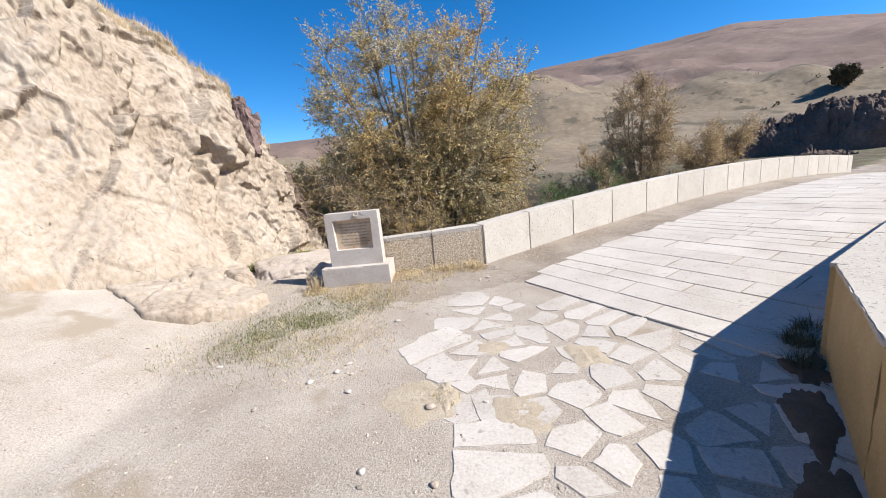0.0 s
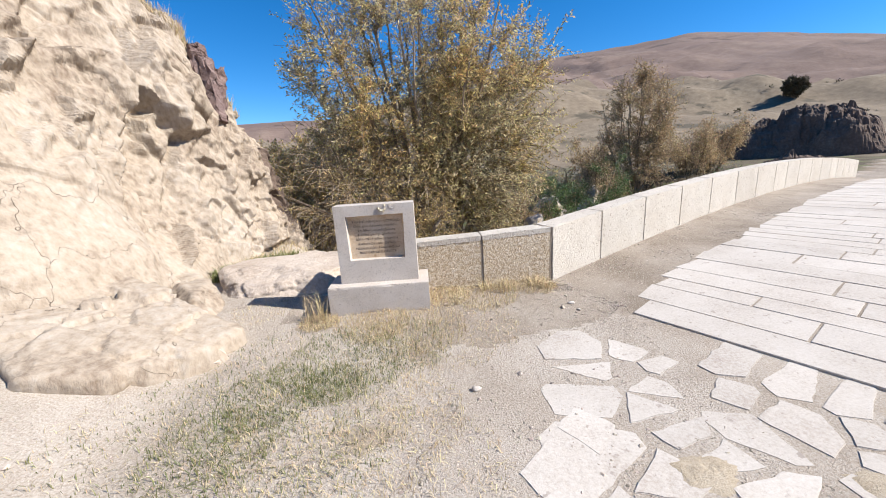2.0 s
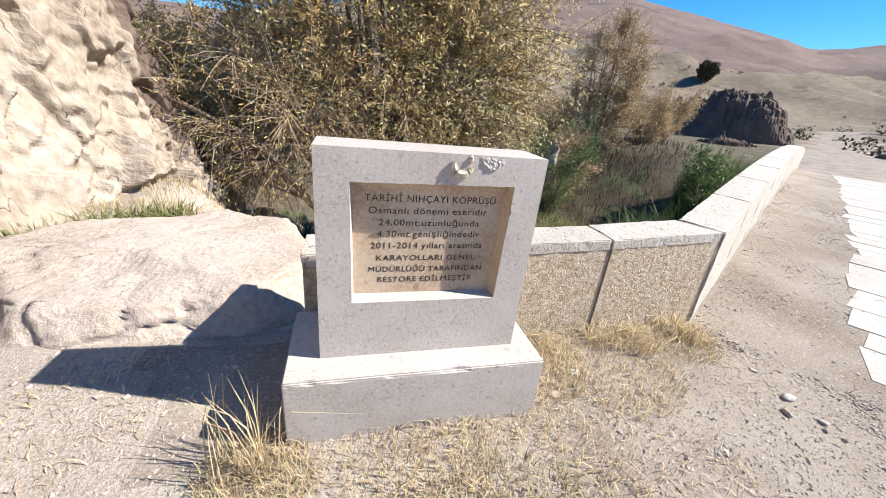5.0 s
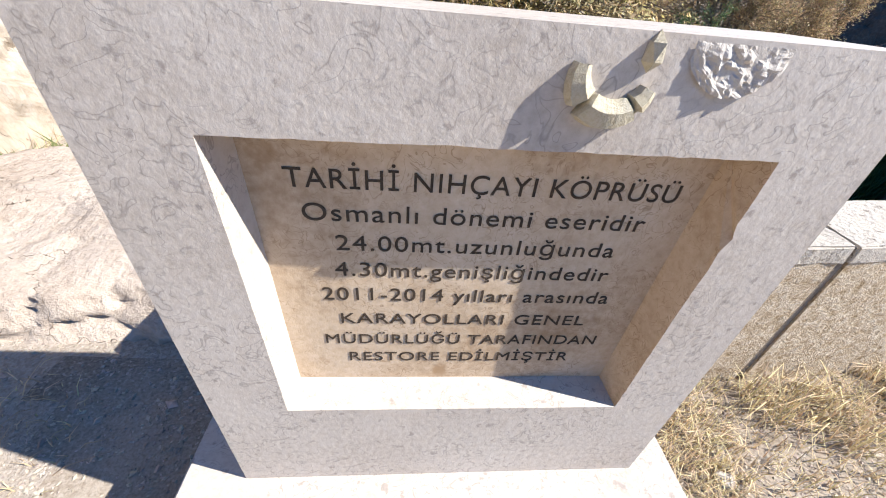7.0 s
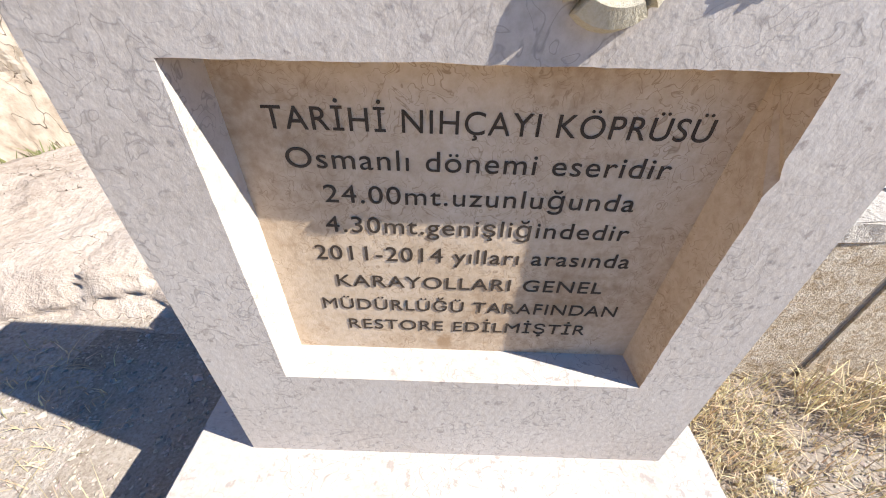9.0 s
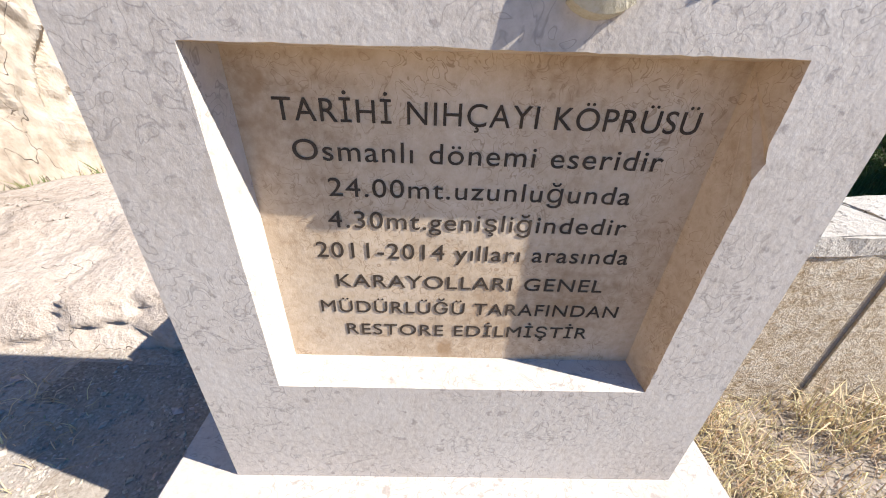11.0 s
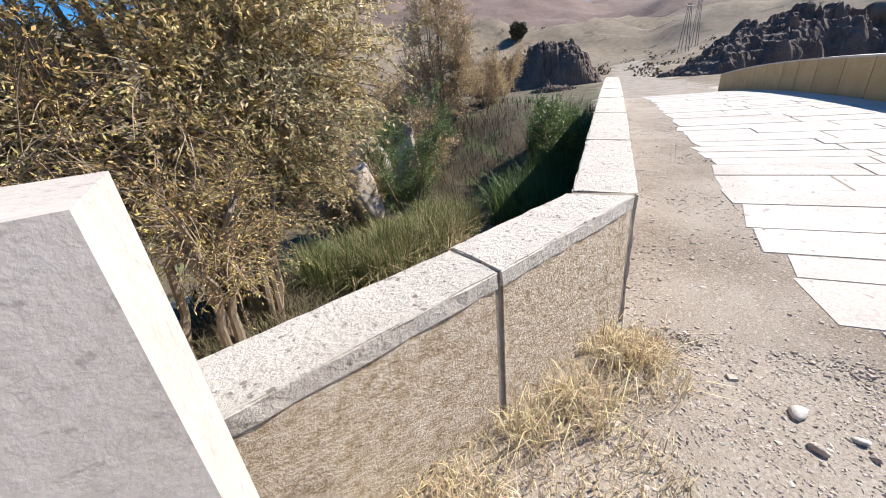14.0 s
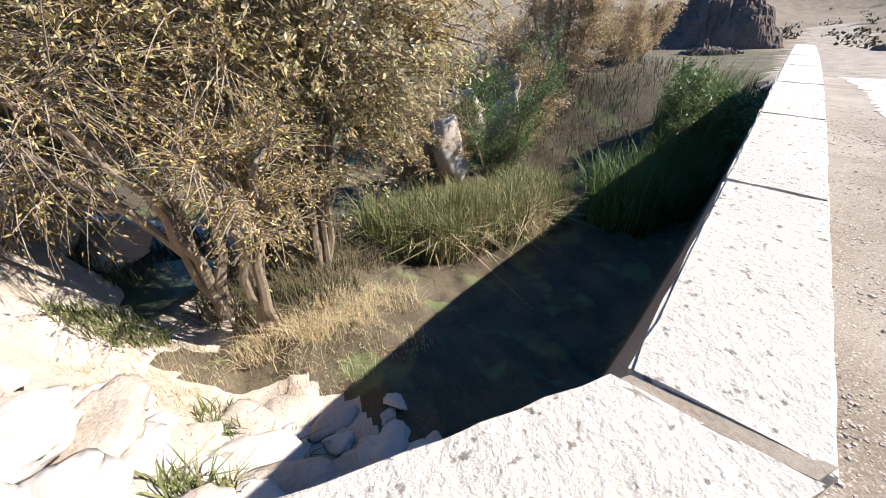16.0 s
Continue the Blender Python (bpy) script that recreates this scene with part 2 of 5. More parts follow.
def vnoise(x, y, z=None, seed=0):
    x, y = np.asarray(x, float), np.asarray(y, float)
    z = np.zeros_like(x) if z is None else np.asarray(z, float)
    ix, iy, iz = np.floor(x), np.floor(y), np.floor(z)
    fx, fy, fz = x - ix, y - iy, z - iz
    fx, fy, fz = (v * v * (3 - 2 * v) for v in (fx, fy, fz))
    total = 0
    for a in (0, 1):
        for b in (0, 1):
            for c in (0, 1):
                w = (fx if a else 1 - fx) * (fy if b else 1 - fy) * (fz if c else 1 - fz)
                total = total + w * _hash(ix + a, iy + b, iz + c, seed)
    return total * 2 - 1


def fbm(x, y, z=None, octaves=5, seed=0, gain=0.5):
    total, amp = 0, 1.0
    for i in range(octaves):
        k = 2.03 ** i
        total = total + amp * vnoise(x * k, y * k, None if z is None else z * k, seed + i * 17)
        amp *= gain
    return total


def ridged(x, y, z, octaves=4, seed=0):
    total, amp = 0, 1.0
    for i in range(octaves):
        k = 2.1 ** i
        total = total + amp * (1 - 2 * np.abs(vnoise(x * k, y * k, z * k, seed + i * 13)))
        amp *= 0.5
    return total


def sstep(a, b, x):
    t = np.clip((np.asarray(x, float) - a) / (b - a), 0, 1)
    return t * t * (3 - 2 * t)


def grid_faces(nu, nv):
    i = np.arange(nu - 1)[:, None] * nv + np.arange(nv - 1)[None, :]
    return np.stack([i, i + nv, i + nv + 1, i + 1], -1).reshape(-1, 4).tolist()


# ---- plan: the bridge axis, its crown and the lie of the land ----
C = np.array([0.314, 5.386])          # foot of the parapet's inner corner
AX = np.array([0.853, 0.521])         # along the bridge
LF = np.array([-0.521, 0.853])        # across it, to the river side
BRIDGE_END = 16.6


def on_bridge(s, d, z=0.0):
    p = C + AX * s + LF * d
    return Vector((p[0], p[1], z))


def crown(s):
    return 1.0 - 0.31 * ((s - 8.0) / 8.0) ** 2


def deck(s):
    return crown(np.clip(s, 0, 30)) - 0.64


RIDGE = ((-180, 7), (-90, 9), (-30, 6), (-20, 6.6), (-10, 7.0), (0, 9), (10, 12.2), (14, 12.7), (24, 12.9), (35.5, 13.1), (42.4, 11.6), (46.9, 10.4), (55, 8.0), (60, 8.6), (70, 10), (90, 10), (130, 7), (180, 7))
MID = ((-180, 3), (-60, 6), (-20, 3), (0, 9), (14, 11.0), (24, 8.4), (33, 7.0), (41.5, 6.3), (50, 5.0), (60, 3.6), (75, 4.5), (100, 5), (180, 3))


def land(x, y):
    """Height of the ground."""
    x, y = np.asarray(x, float), np.asarray(y, float)
    s = (x - C[0]) * AX[0] + (y - C[1]) * AX[1]
    d = (x - C[0]) * LF[0] + (y - C[1]) * LF[1]
    r = np.hypot(x, y)
    az = np.degrees(np.arctan2(x, y))
    ridge = np.interp(az, *zip(*RIDGE))
    mid = np.interp(az, *zip(*MID))
    h_mid = r.clip(0, 150) * 0 + 150 * np.tan(np.radians(mid))
    h_far = 700 * np.tan(np.radians(ridge))
    z = 0.02 * fbm(x * 1.3, y * 1.3, seed=3) * (1 - 0.85 * sstep(-1.2, -0.6, x) * sstep(5.0, 4.6, y) * sstep(-1, 0.3, y) * sstep(4, 3, x)) + 0.09 * sstep(3.8, 5.4, y) * sstep(1.2, -1.0, x)
    z = z + 0.33 * np.clip(-2.75 - x, 0, 2.2) * sstep(5.4, 4.2, y) * sstep(-3, 1, y)
    far = sstep(22, 60, r)
    rise = h_mid * sstep(35, 165, r) ** 1.0
    rise = rise + (h_far - h_mid).clip(0) * np.clip((r - 170) / 530, 0, 1) ** 1.08
    rough = fbm(x / 23, y / 23, seed=8) * 1.2 * far + fbm(x / 90, y / 90, seed=5, octaves=6) * 6 * sstep(70, 300, r) + ridged(x / 60, y / 60, 0 * x, seed=9) * 4.5 * sstep(60, 140, r)
    z = z + rise + rough * (1 - 0.75 * sstep(330, 640, r))
    # river bed
    behind = np.minimum(y - 5.62, d - 0.2)
    bank = sstep(-2.0, 0.4, s + 0.25 * fbm(x * 0.8, y * 0.8, seed=21))
    deep = 2.3 * bank + 1.1 * sstep(1.0, 5.0, s)
    rough_bank = 0.12 * fbm(x * 2.2, y * 2.2, seed=31)
    other = 1 - sstep(11.0, 19.0, s + 0.10 * np.abs(d))
    v1 = sstep(0.0, 0.7, behind) * (1 - sstep(25, 50, d))
    under = sstep(1.4, 3.0, s) * (1 - sstep(12.0, 13.5, s)) * sstep(0.3, -0.2, d) * sstep(-4.6, -4.1, d) * 3.2
    v2 = sstep(4.4, 6.5, -d) * sstep(1.5, 5.0, s) * (1 - sstep(11, 16, s)) * (1 - sstep(40, 60, -d)) * 3.2
    valley = np.maximum(np.maximum((deep - rough_bank) * v1 * other, under), v2)
    z = z - valley
    # the road climbs on to the deck at both ends
    strip = sstep(-4.5, -4.0, d) * sstep(0.5, 0.1, d)
    z = z + strip * sstep(-1.5, -0.12, s) * (1 - under.clip(0, 1)) * (deck(np.clip(s, 0, BRIDGE_END)) - 0.012) * (1 - sstep(17, 24, s))
    return z


def ground_z(x, y):
    return float(land(np.array([x]), np.array([y]))[0])


# ---- ground, one sheet to the horizon ----
N = 440
u = np.linspace(-1, 1, N)
ax = 1.1 * np.sinh(8.4 * u)
gx, gy = np.meshgrid(ax - 0.3, ax + 4.6, indexing="ij")
gz = land(gx, gy)
ground = raw("ground", np.stack([gx, gy, gz], -1).reshape(-1, 3), grid_faces(N, N), M_DIRT, smooth=True)
_fx, _fy = gx[:-1, :-1], gy[:-1, :-1]
_r = np.hypot(_fx, _fy) + 40 * fbm(_fx / 60, _fy / 60, seed=77)
_rn = np.hypot(_fx, _fy) + 4 * fbm(_fx / 5, _fy / 5, seed=78)
_s = (_fx - C[0]) * AX[0] + (_fy - C[1]) * AX[1]
_d = (_fx - C[0]) * LF[0] + (_fy - C[1]) * LF[1]
_slot = np.where(_r > 215, 2, np.where(_rn > 27, 1, 0))
_slot = np.where((np.abs(_d + 1.9) < 2.4 + 0.5 * fbm(_fx, _fy, seed=79)) & (_s > 10) & (_s < 70), 4, _slot)
_slot = np.where((gz[:-1, :-1] < -0.75) & (_rn < 60) | (_d > 0.6) & (_s > 1.5) & (_rn < 38) & (gz[:-1, :-1] < 1.2), 3, _slot)
_edge = 0.35 * fbm(_fx * 1.1, _fy * 1.1, seed=80)
_slot = np.where((_fy + _edge > 4.35) & (_fy < 5.5) & (_fx > -1.3) & (_fx < 1.4 + _edge), 4, _slot)
_slot = np.where((np.minimum(_fy - 5.55, _d) > 0) & (_s < 0.75 + _edge) & (_fx > -3.3) & (_fy < 8.6), 5, _slot)
_slot = np.where((_fx < -2.0 + _edge) & (_fx > -8) & (_fy > 8.6) & (_fy < 13.5 + 2 * _edge), 5, _slot)
# browner grit left of the stone; its darker tone deepens the cast shadow
_slot = np.where((_fx > -2.8 + _edge) & (_fx < -1.9) & (_fy > 4.5 + _edge) & (_fy < 5.4), 4, _slot)
for m_ in (M_TAN, M_BROWN, M_BED, M_GRIT, M_BOULDER):
    ground.data.materials.append(m_)
ground.data.polygons.foreach_set("material_index", _slot.reshape(-1).astype(np.int32))
tagged(ground, "dusty pale gravel ground running to bare brown hills", "ground", kind="structure")

# ---- cliff ----
FOOT = ((-13, -8), (-10, -3), (-8.0, 1.2), (-6.0, 2.9), (-4.75, 3.8), (-4.0, 4.6), (-3.8, 5.5), (-3.8, 6.3), (-3.8, 7.0), (-3.6, 7.6), (-3.45, 8.2), (-3.45, 8.9), (-3.75, 9.9), (-4.7, 11.2), (-8, 12.6), (-14, 13.5))
CREST = (8, 8, 7.5, 7.0, 6.8, 6.6, 6.3, 5.8, 5.2, 4.4, 3.5, 3.0, 2.6, 3.0, 4, 4)
BACK = (6, 6, 5.5, 4.6, 4.0, 3.4, 3.2, 3.1, 2.7, 2.1, 1.5, 1.15, 1.3, 1.6, 3, 3)


def cells(x, y, z, seed=0):
    """Cellular noise: a random number for each cell, and how far its border is."""
    x, y, z = (np.asarray(v, float) for v in (x, y, z))
    ix, iy, iz = np.floor(x), np.floor(y), np.floor(z)
    f1, f2, own = np.full(x.shape, 9.0), np.full(x.shape, 9.0), np.zeros(x.shape)
    for a in (-1, 0, 1):
        for b in (-1, 0, 1):
            for c in (-1, 0, 1):
                jx, jy, jz = ix + a, iy + b, iz + c
                dx = jx + _hash(jx, jy, jz, seed) - x
                dy = jy + _hash(jx, jy, jz, seed + 1) - y
                dz = jz + _hash(jx, jy, jz, seed + 2) - z
                dist = np.sqrt(dx * dx + dy * dy + dz * dz)
                tint = _hash(jx, jy, jz, seed + 3)
                near = dist < f1
                f2 = np.where(near, f1, np.minimum(f2, dist))
                own = np.where(near, tint + 0.6 * dy * (tint - 0.5) + 0.6 * dz * (_hash(jx, jy, jz, seed + 4) - 0.5), own)
                f1 = np.where(near, dist, f1)
    return own, f2 - f1


def spline(points, n):
    p = np.array(points, float)
    t = np.concatenate([[0], np.cumsum(np.hypot(*np.diff(p[:, :2], axis=0).T))])
    q = np.linspace(0, t[-1], n)
    out = np.stack([np.interp(q, t, p[:, k]) for k in range(p.shape[1])], -1)
    for _ in range(max(2, n // 6)):
        out[1:-1] = (out[:-2] + 2 * out[1:-1] + out[2:]) / 4
    return out


nu, nv = 760, 330
row = spline([(*f, c, b) for f, c, b in zip(FOOT, CREST, BACK)], 900)
_dense = np.cumsum(np.interp(row[:, 1], (-4, 1.0, 2.5, 10.0, 11.5, 13.0), (0.2, 0.5, 2.2, 2.2, 0.6, 0.2)))
_pick = np.interp(np.linspace(_dense[0], _dense[-1], nu), _dense, np.arange(900))
row = np.stack([np.interp(_pick, np.arange(900), row[:, k]) for k in range(4)], -1)
tangent = np.gradient(row[:, :2], axis=0)
tangent /= np.linalg.norm(tangent, axis=1)[:, None]
inward = np.stack([-tangent[:, 1], tangent[:, 0]], -1)
inward = 0.4 * inward + 0.6 * np.array([[-0.97, 0.22]])
inward /= np.linalg.norm(inward, axis=1)[:, None]
v = np.linspace(0, 1.4, nv)[None, :]
beyond = np.clip(v - 1.12, 0, 1) * 70
up = np.where(v < 1, v, 1 + (v - 1) * 0.15)
prof = np.where(v < 1, 0.55 * v + 0.45 * v ** 2, 1 + (v - 1) * 2.2)
hx = row[:, 0:1] + inward[:, 0:1] * row[:, 3:4] * prof - 0.97 * beyond
hy = row[:, 1:2] + inward[:, 1:2] * row[:, 3:4] * prof + 0.22 * beyond
base_z = land(row[:, 0], row[:, 1])[:, None]
hz = base_z - 0.5 + up * (row[:, 2:3] + 0.5 - base_z)
warp = 0.5 * fbm(hx * 0.7, hy * 0.7, hz * 0.7, 3, 41)
lean = hy + 0.55 * hz
fine_warp = 0.25 * fbm(hx * 2.5, hy * 2.5, hz * 2.5, 3, 42)
slant = hy * 0.8 - hz * 0.6
along = hy * 0.6 + hz * 0.8
own1, rim1 = cells(hx * 0.5 + 0.12 * warp, slant * 1.0 + 0.12 * warp + 0.1 * fine_warp, along * 0.55 + 0.12 * warp, 51)
own2, rim2 = cells(hx * 1.6 + 0.3 * warp, slant * 2.6 + 0.3 * warp + 0.4 * fine_warp, along * 1.5 + 0.3 * warp, 61)
own3, rim3 = cells(hx * 4.0 + fine_warp, slant * 6.5 + fine_warp, along * 4.5 + fine_warp, 71)
broken = 0.2 + 0.8 * sstep(0.9, 1.7, hz + 0.75 * (hy - 5.4) + 1.1 * warp)
amount = 0.22 * fbm(hx * 0.4, hy * 0.4, hz * 0.4, 3, 51) + 0.34 * (own1 - 0.5) + broken * (0.17 * (own2 - 0.5) + 0.095 * (own3 - 0.5))
amount = amount - 0.035 * sstep(0.012, 0.0, rim1) * sstep(-0.1, 0.25, warp) - broken * (0.06 * sstep(0.05, 0.0, rim2) * sstep(-0.2, 0.2, warp) + 0.025 * sstep(0.09, 0.0, rim3)) + 0.03 * fbm(hx * 2, hy * 2, hz * 2, 3, 83) + (0.008 + 0.02 * broken) * fbm(hx * 8, hy * 8, hz * 8, 4, 81)
for _ in range(1):
    amount[1:-1] = (amount[:-2] + 2 * amount[1:-1] + amount[2:]) / 4
    amount[:, 1:-1] = (amount[:, :-2] + 2 * amount[:, 1:-1] + amount[:, 2:]) / 4
amount = amount * (0.35 + 0.65 * sstep(0.0, 0.12, np.broadcast_to(v, hx.shape)))
hx = hx - inward[:, 0:1] * amount
hy = hy - inward[:, 1:2] * amount
hz = hz + 0.25 * amount
cliff = raw("cliff", np.stack([hx, hy, hz], -1).reshape(-1, 3), [f[::-1] for f in grid_faces(nu, nv)], M_CLIFF)
cliff.data.materials.append(M_CLIFF_DARK)
_cy, _cz = hy[:-1, :-1], hz[:-1, :-1]
# faces at the cliff's far end coloured dark to paint in its shade
_shade_mask = (_cy > 8.75) & (_cz > 0.3 + 0.6 * fbm(_cy * 1.5, _cz * 1.5, seed=6)) & (_cz < 1.9)
cliff.data.polygons.foreach_set("material_index", _shade_mask.reshape(-1).astype(np.int32))
tagged(cliff, "pale tan weathered rock cliff beside the path", "cliff", kind="structure")


# ---- boxes with worn edges ----
def block_mesh(dx, dy, dz, bevel=0.012, chip=0.0, seed=0, cuts=0):
    """A block standing on z = 0, centred in x and y."""
    bm = bmesh.new()
    bmesh.ops.create_cube(bm, size=1, matrix=Matrix.Translation((0, 0, dz / 2)) @ Matrix.Diagonal((dx, dy, dz, 1)))
    if cuts:
        bmesh.ops.subdivide_edges(bm, edges=bm.edges[:], cuts=cuts, use_grid_fill=True)
    bmesh.ops.bevel(bm, geom=[e for e in bm.edges if len(e.link_faces) == 2 and e.calc_face_angle() > 0.5], offset=bevel, segments=2, affect="EDGES")
    if chip:
        rnd = random.Random(seed)
        for vert in bm.verts:
            vert.co += Vector((rnd.uniform(-chip, chip), rnd.uniform(-chip, chip), rnd.uniform(-chip, chip)))
    return bm


def prism(poly, z0, z1, bevel=0.01, drop=None):
    """Upright prism over a plan polygon. z1: a height, or one height a corner."""
    bm = bmesh.new()
    tops = z1 if isinstance(z1, (list, tuple)) else [z1] * len(poly)
    bots = z0 if isinstance(z0, (list, tuple)) else [z0] * len(poly)
    lo = [bm.verts.new((p[0], p[1], b)) for p, b in zip(poly, bots)]
    hi = [bm.verts.new((p[0], p[1], t)) for p, t in zip(poly, tops)]
    bm.faces.new(hi)
    bm.faces.new(lo[::-1])
    n = len(poly)
    for i in range(n):
        bm.faces.new((lo[i], lo[(i + 1) % n], hi[(i + 1) % n], hi[i]))
    bmesh.ops.recalc_face_normals(bm, faces=bm.faces[:])
    if bevel:
        bmesh.ops.bevel(bm, geom=[e for e in bm.edges if max(v.co.z for v in e.verts) > max(bots) + 0.001], offset=bevel, segments=2, affect="EDGES")
    return bm


def worn(bm, amp=0.004, size=0.09, seed=0):
    """Cuts long edges up and nibbles at them, as weather does."""
    long_ = [e for e in bm.edges if e.calc_length() > size * 2]
    for e in long_:
        if e.is_valid:
            bmesh.ops.subdivide_edges(bm, edges=[e], cuts=min(40, int(e.calc_length() / size)))
    rs_ = random.Random(seed)
    for vert in bm.verts:
        vert.co += Vector((rs_.gauss(0, amp), rs_.gauss(0, amp), rs_.gauss(0, amp * 0.7)))
    bmesh.ops.triangulate(bm, faces=[f for f in bm.faces if len(f.verts) > 4])
    return bm


# ---- parapets ----
T_WALL = 0.25
parapet_l = thing("parapet_wall", "pale weathered limestone block parapet of the old bridge, river side", "parapet wall", "bridge parapets")
s = 0.0
rnd = random.Random(5)
k = 0
while s < BRIDGE_END - 0.4:
    e = min(s + (0.92 if k == 0 else rnd.uniform(0.8, 1.15)), BRIDGE_END)
    a, b = s + 0.006, e - 0.006
    pts = [on_bridge(a, 0), on_bridge(b, 0), on_bridge(b, T_WALL), on_bridge(a, T_WALL if k else T_WALL)]
    part("block", prism(pts, [deck(a) - 0.3, deck(b) - 0.3] + [deck(b) - 0.3, deck(a) - 0.3], [crown(a), crown(b), crown(b) + 0.01, crown(a) + 0.01], 0.008) if k > 6 else worn(prism(pts, [deck(a) - 0.3, deck(b) - 0.3] + [deck(b) - 0.3, deck(a) - 0.3], [crown(a), crown(b), crown(b) + 0.01, crown(a) + 0.01], 0.006), 0.0016, 0.07, k), M_WALL, parapet_l)
    s, k = e, k + 1
wing_l = thing("wing_wall", "tooled limestone block wing wall beside the memorial stone", "wing wall", "bridge parapets")
WING = [(0.300, 5.392, 0.690), (-0.471, 5.357, 0.656), (-1.42, 5.335, 0.62), (-2.0, 5.325, 0.60)]
for i in range(3):
    (x0, y0, z0), (x1, y1, z1) = WING[i], WING[i + 1]
    xb = 0.168 if i == 0 else x0
    pts = [(x0 - 0.008, y0), (x1 + 0.008, y1), (x1 + 0.008, y1 + 0.235), (xb - 0.008, y0 + 0.215)]
    part("block", prism(pts, -0.6, [z0, z1, z1, z0], 0.008), M_TOOLED, wing_l)
    if i < 2:
        part("mortar", prism([(x1 - 0.012, y1 + 0.005), (x1 + 0.012, y1 + 0.005), (x1 + 0.012, y1 + 0.228), (x1 - 0.012, y1 + 0.228)], -0.5, z1 - 0.006, 0), M_MORTAR, wing_l)
    cap = [(x0 - 0.006, y0 - 0.004), (x1 + 0.006, y1 - 0.004), (x1 + 0.006, y1 + 0.236), (xb - 0.006, y0 + 0.218)]
    part("coping", worn(prism(cap, [z0 - 0.05, z1 - 0.05, z1 - 0.05, z0 - 0.05], [z0 + 0.003, z1 + 0.003, z1 + 0.003, z0 + 0.003], 0.004), 0.0016, 0.06, i), M_WALL, wing_l, "smooth dressed margin along the top")

part("mortar", prism([(0.288, 5.396), (0.330, 5.398), (0.200, 5.598), (0.152, 5.596)], -0.4, 0.6915, 0), M_MORTAR, wing_l)
W_IN = 3.66
parapet_r = thing("parapet_wall", "pale limestone block parapet of the old bridge, shaded inner face", "parapet wall", "bridge parapets")
s, k = 0.10, 0
while s < BRIDGE_END - 0.4:
    e = min(s + rnd.uniform(0.85, 1.15), BRIDGE_END)
    a, b = s + 0.006, e - 0.006
    pts = [on_bridge(b, -W_IN), on_bridge(a, -W_IN), on_bridge(a, -W_IN - T_WALL), on_bridge(b, -W_IN - T_WALL)]
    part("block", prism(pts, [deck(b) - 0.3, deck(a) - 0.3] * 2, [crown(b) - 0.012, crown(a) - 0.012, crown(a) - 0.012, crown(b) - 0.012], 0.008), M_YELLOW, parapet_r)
    # pale lid: the sun on the parapet top is put into its colour
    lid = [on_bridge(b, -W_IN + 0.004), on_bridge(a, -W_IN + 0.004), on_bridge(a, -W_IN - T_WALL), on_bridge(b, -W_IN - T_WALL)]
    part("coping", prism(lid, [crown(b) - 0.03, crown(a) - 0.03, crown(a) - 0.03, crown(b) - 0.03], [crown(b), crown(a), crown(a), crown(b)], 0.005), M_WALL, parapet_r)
    s, k = e, k + 1
wing_r = thing("wing_wall", "yellowish limestone block wing wall flaring away from the bridge", "wing wall", "bridge parapets")
RW = [Vector((2.315, 2.285, 0)), Vector((1.60, 1.365, 0)), Vector((0.98, 0.50, 0)), Vector((0.62, -0.40, 0))]
for i in range(3):
    p0, p1 = RW[i], RW[i + 1]
    n = Vector((-(p1 - p0).y, (p1 - p0).x, 0)).normalized() * T_WALL
    g = (p1 - p0).normalized() * 0.006
    pts = [p0 + g, p1 - g, p1 - g + n, p0 + g + n]
    h0, h1 = 0.70 - 0.02 * i, 0.68 - 0.02 * i
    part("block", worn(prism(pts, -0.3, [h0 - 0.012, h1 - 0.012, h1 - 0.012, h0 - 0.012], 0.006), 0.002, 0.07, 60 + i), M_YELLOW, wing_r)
    # paler stone on the wing's top stands for sunlight falling on it
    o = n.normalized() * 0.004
    part("coping", worn(prism([p0 + g - o, p1 - g - o, p1 - g + n + o, p0 + g + n + o], [h0 - 0.03, h1 - 0.03, h1 - 0.03, h0 - 0.03], [h0, h1, h1, h0], 0.005), 0.002, 0.06, 70 + i), M_WALL, wing_r, "weathered top, its sunlit white put into the colour")

# ---- bridge body with its arch ----
prof_pts = [(-0.2, -3.9), (-0.2, deck(0) - 0.08)]
prof_pts += [(q, deck(q) - 0.08) for q in np.linspace(0.3, BRIDGE_END, 24)]
prof_pts += [(BRIDGE_END + 0.2, -3.9), (12.6, -3.9)]
for q in np.linspace(0, math.pi, 25):
    prof_pts.append((7.8 + 4.6 * math.cos(q), -2.6 + 2.35 * math.sin(q) ** 0.9))
prof_pts.append((3.2, -3.9))
bm = bmesh.new()
f0 = [bm.verts.new(on_bridge(a, T_WALL + 0.02, z)) for a, z in prof_pts]
f1 = [bm.verts.new(on_bridge(a, -W_IN - T_WALL - 0.02, z)) for a, z in prof_pts]
bm.faces.new(f0)
bm.faces.new(f1[::-1])
for i in range(len(f0)):
    j = (i + 1) % len(f0)
    bm.faces.new((f0[i], f1[i], f1[j], f0[j]))
bmesh.ops.recalc_face_normals(bm, faces=bm.faces[:])
bmesh.ops.triangulate(bm, faces=bm.faces[:])
bridge = tagged(part("bridge_structure", bm, M_WALL), "stone arch bridge body over the stream", "bridge", kind="structure")

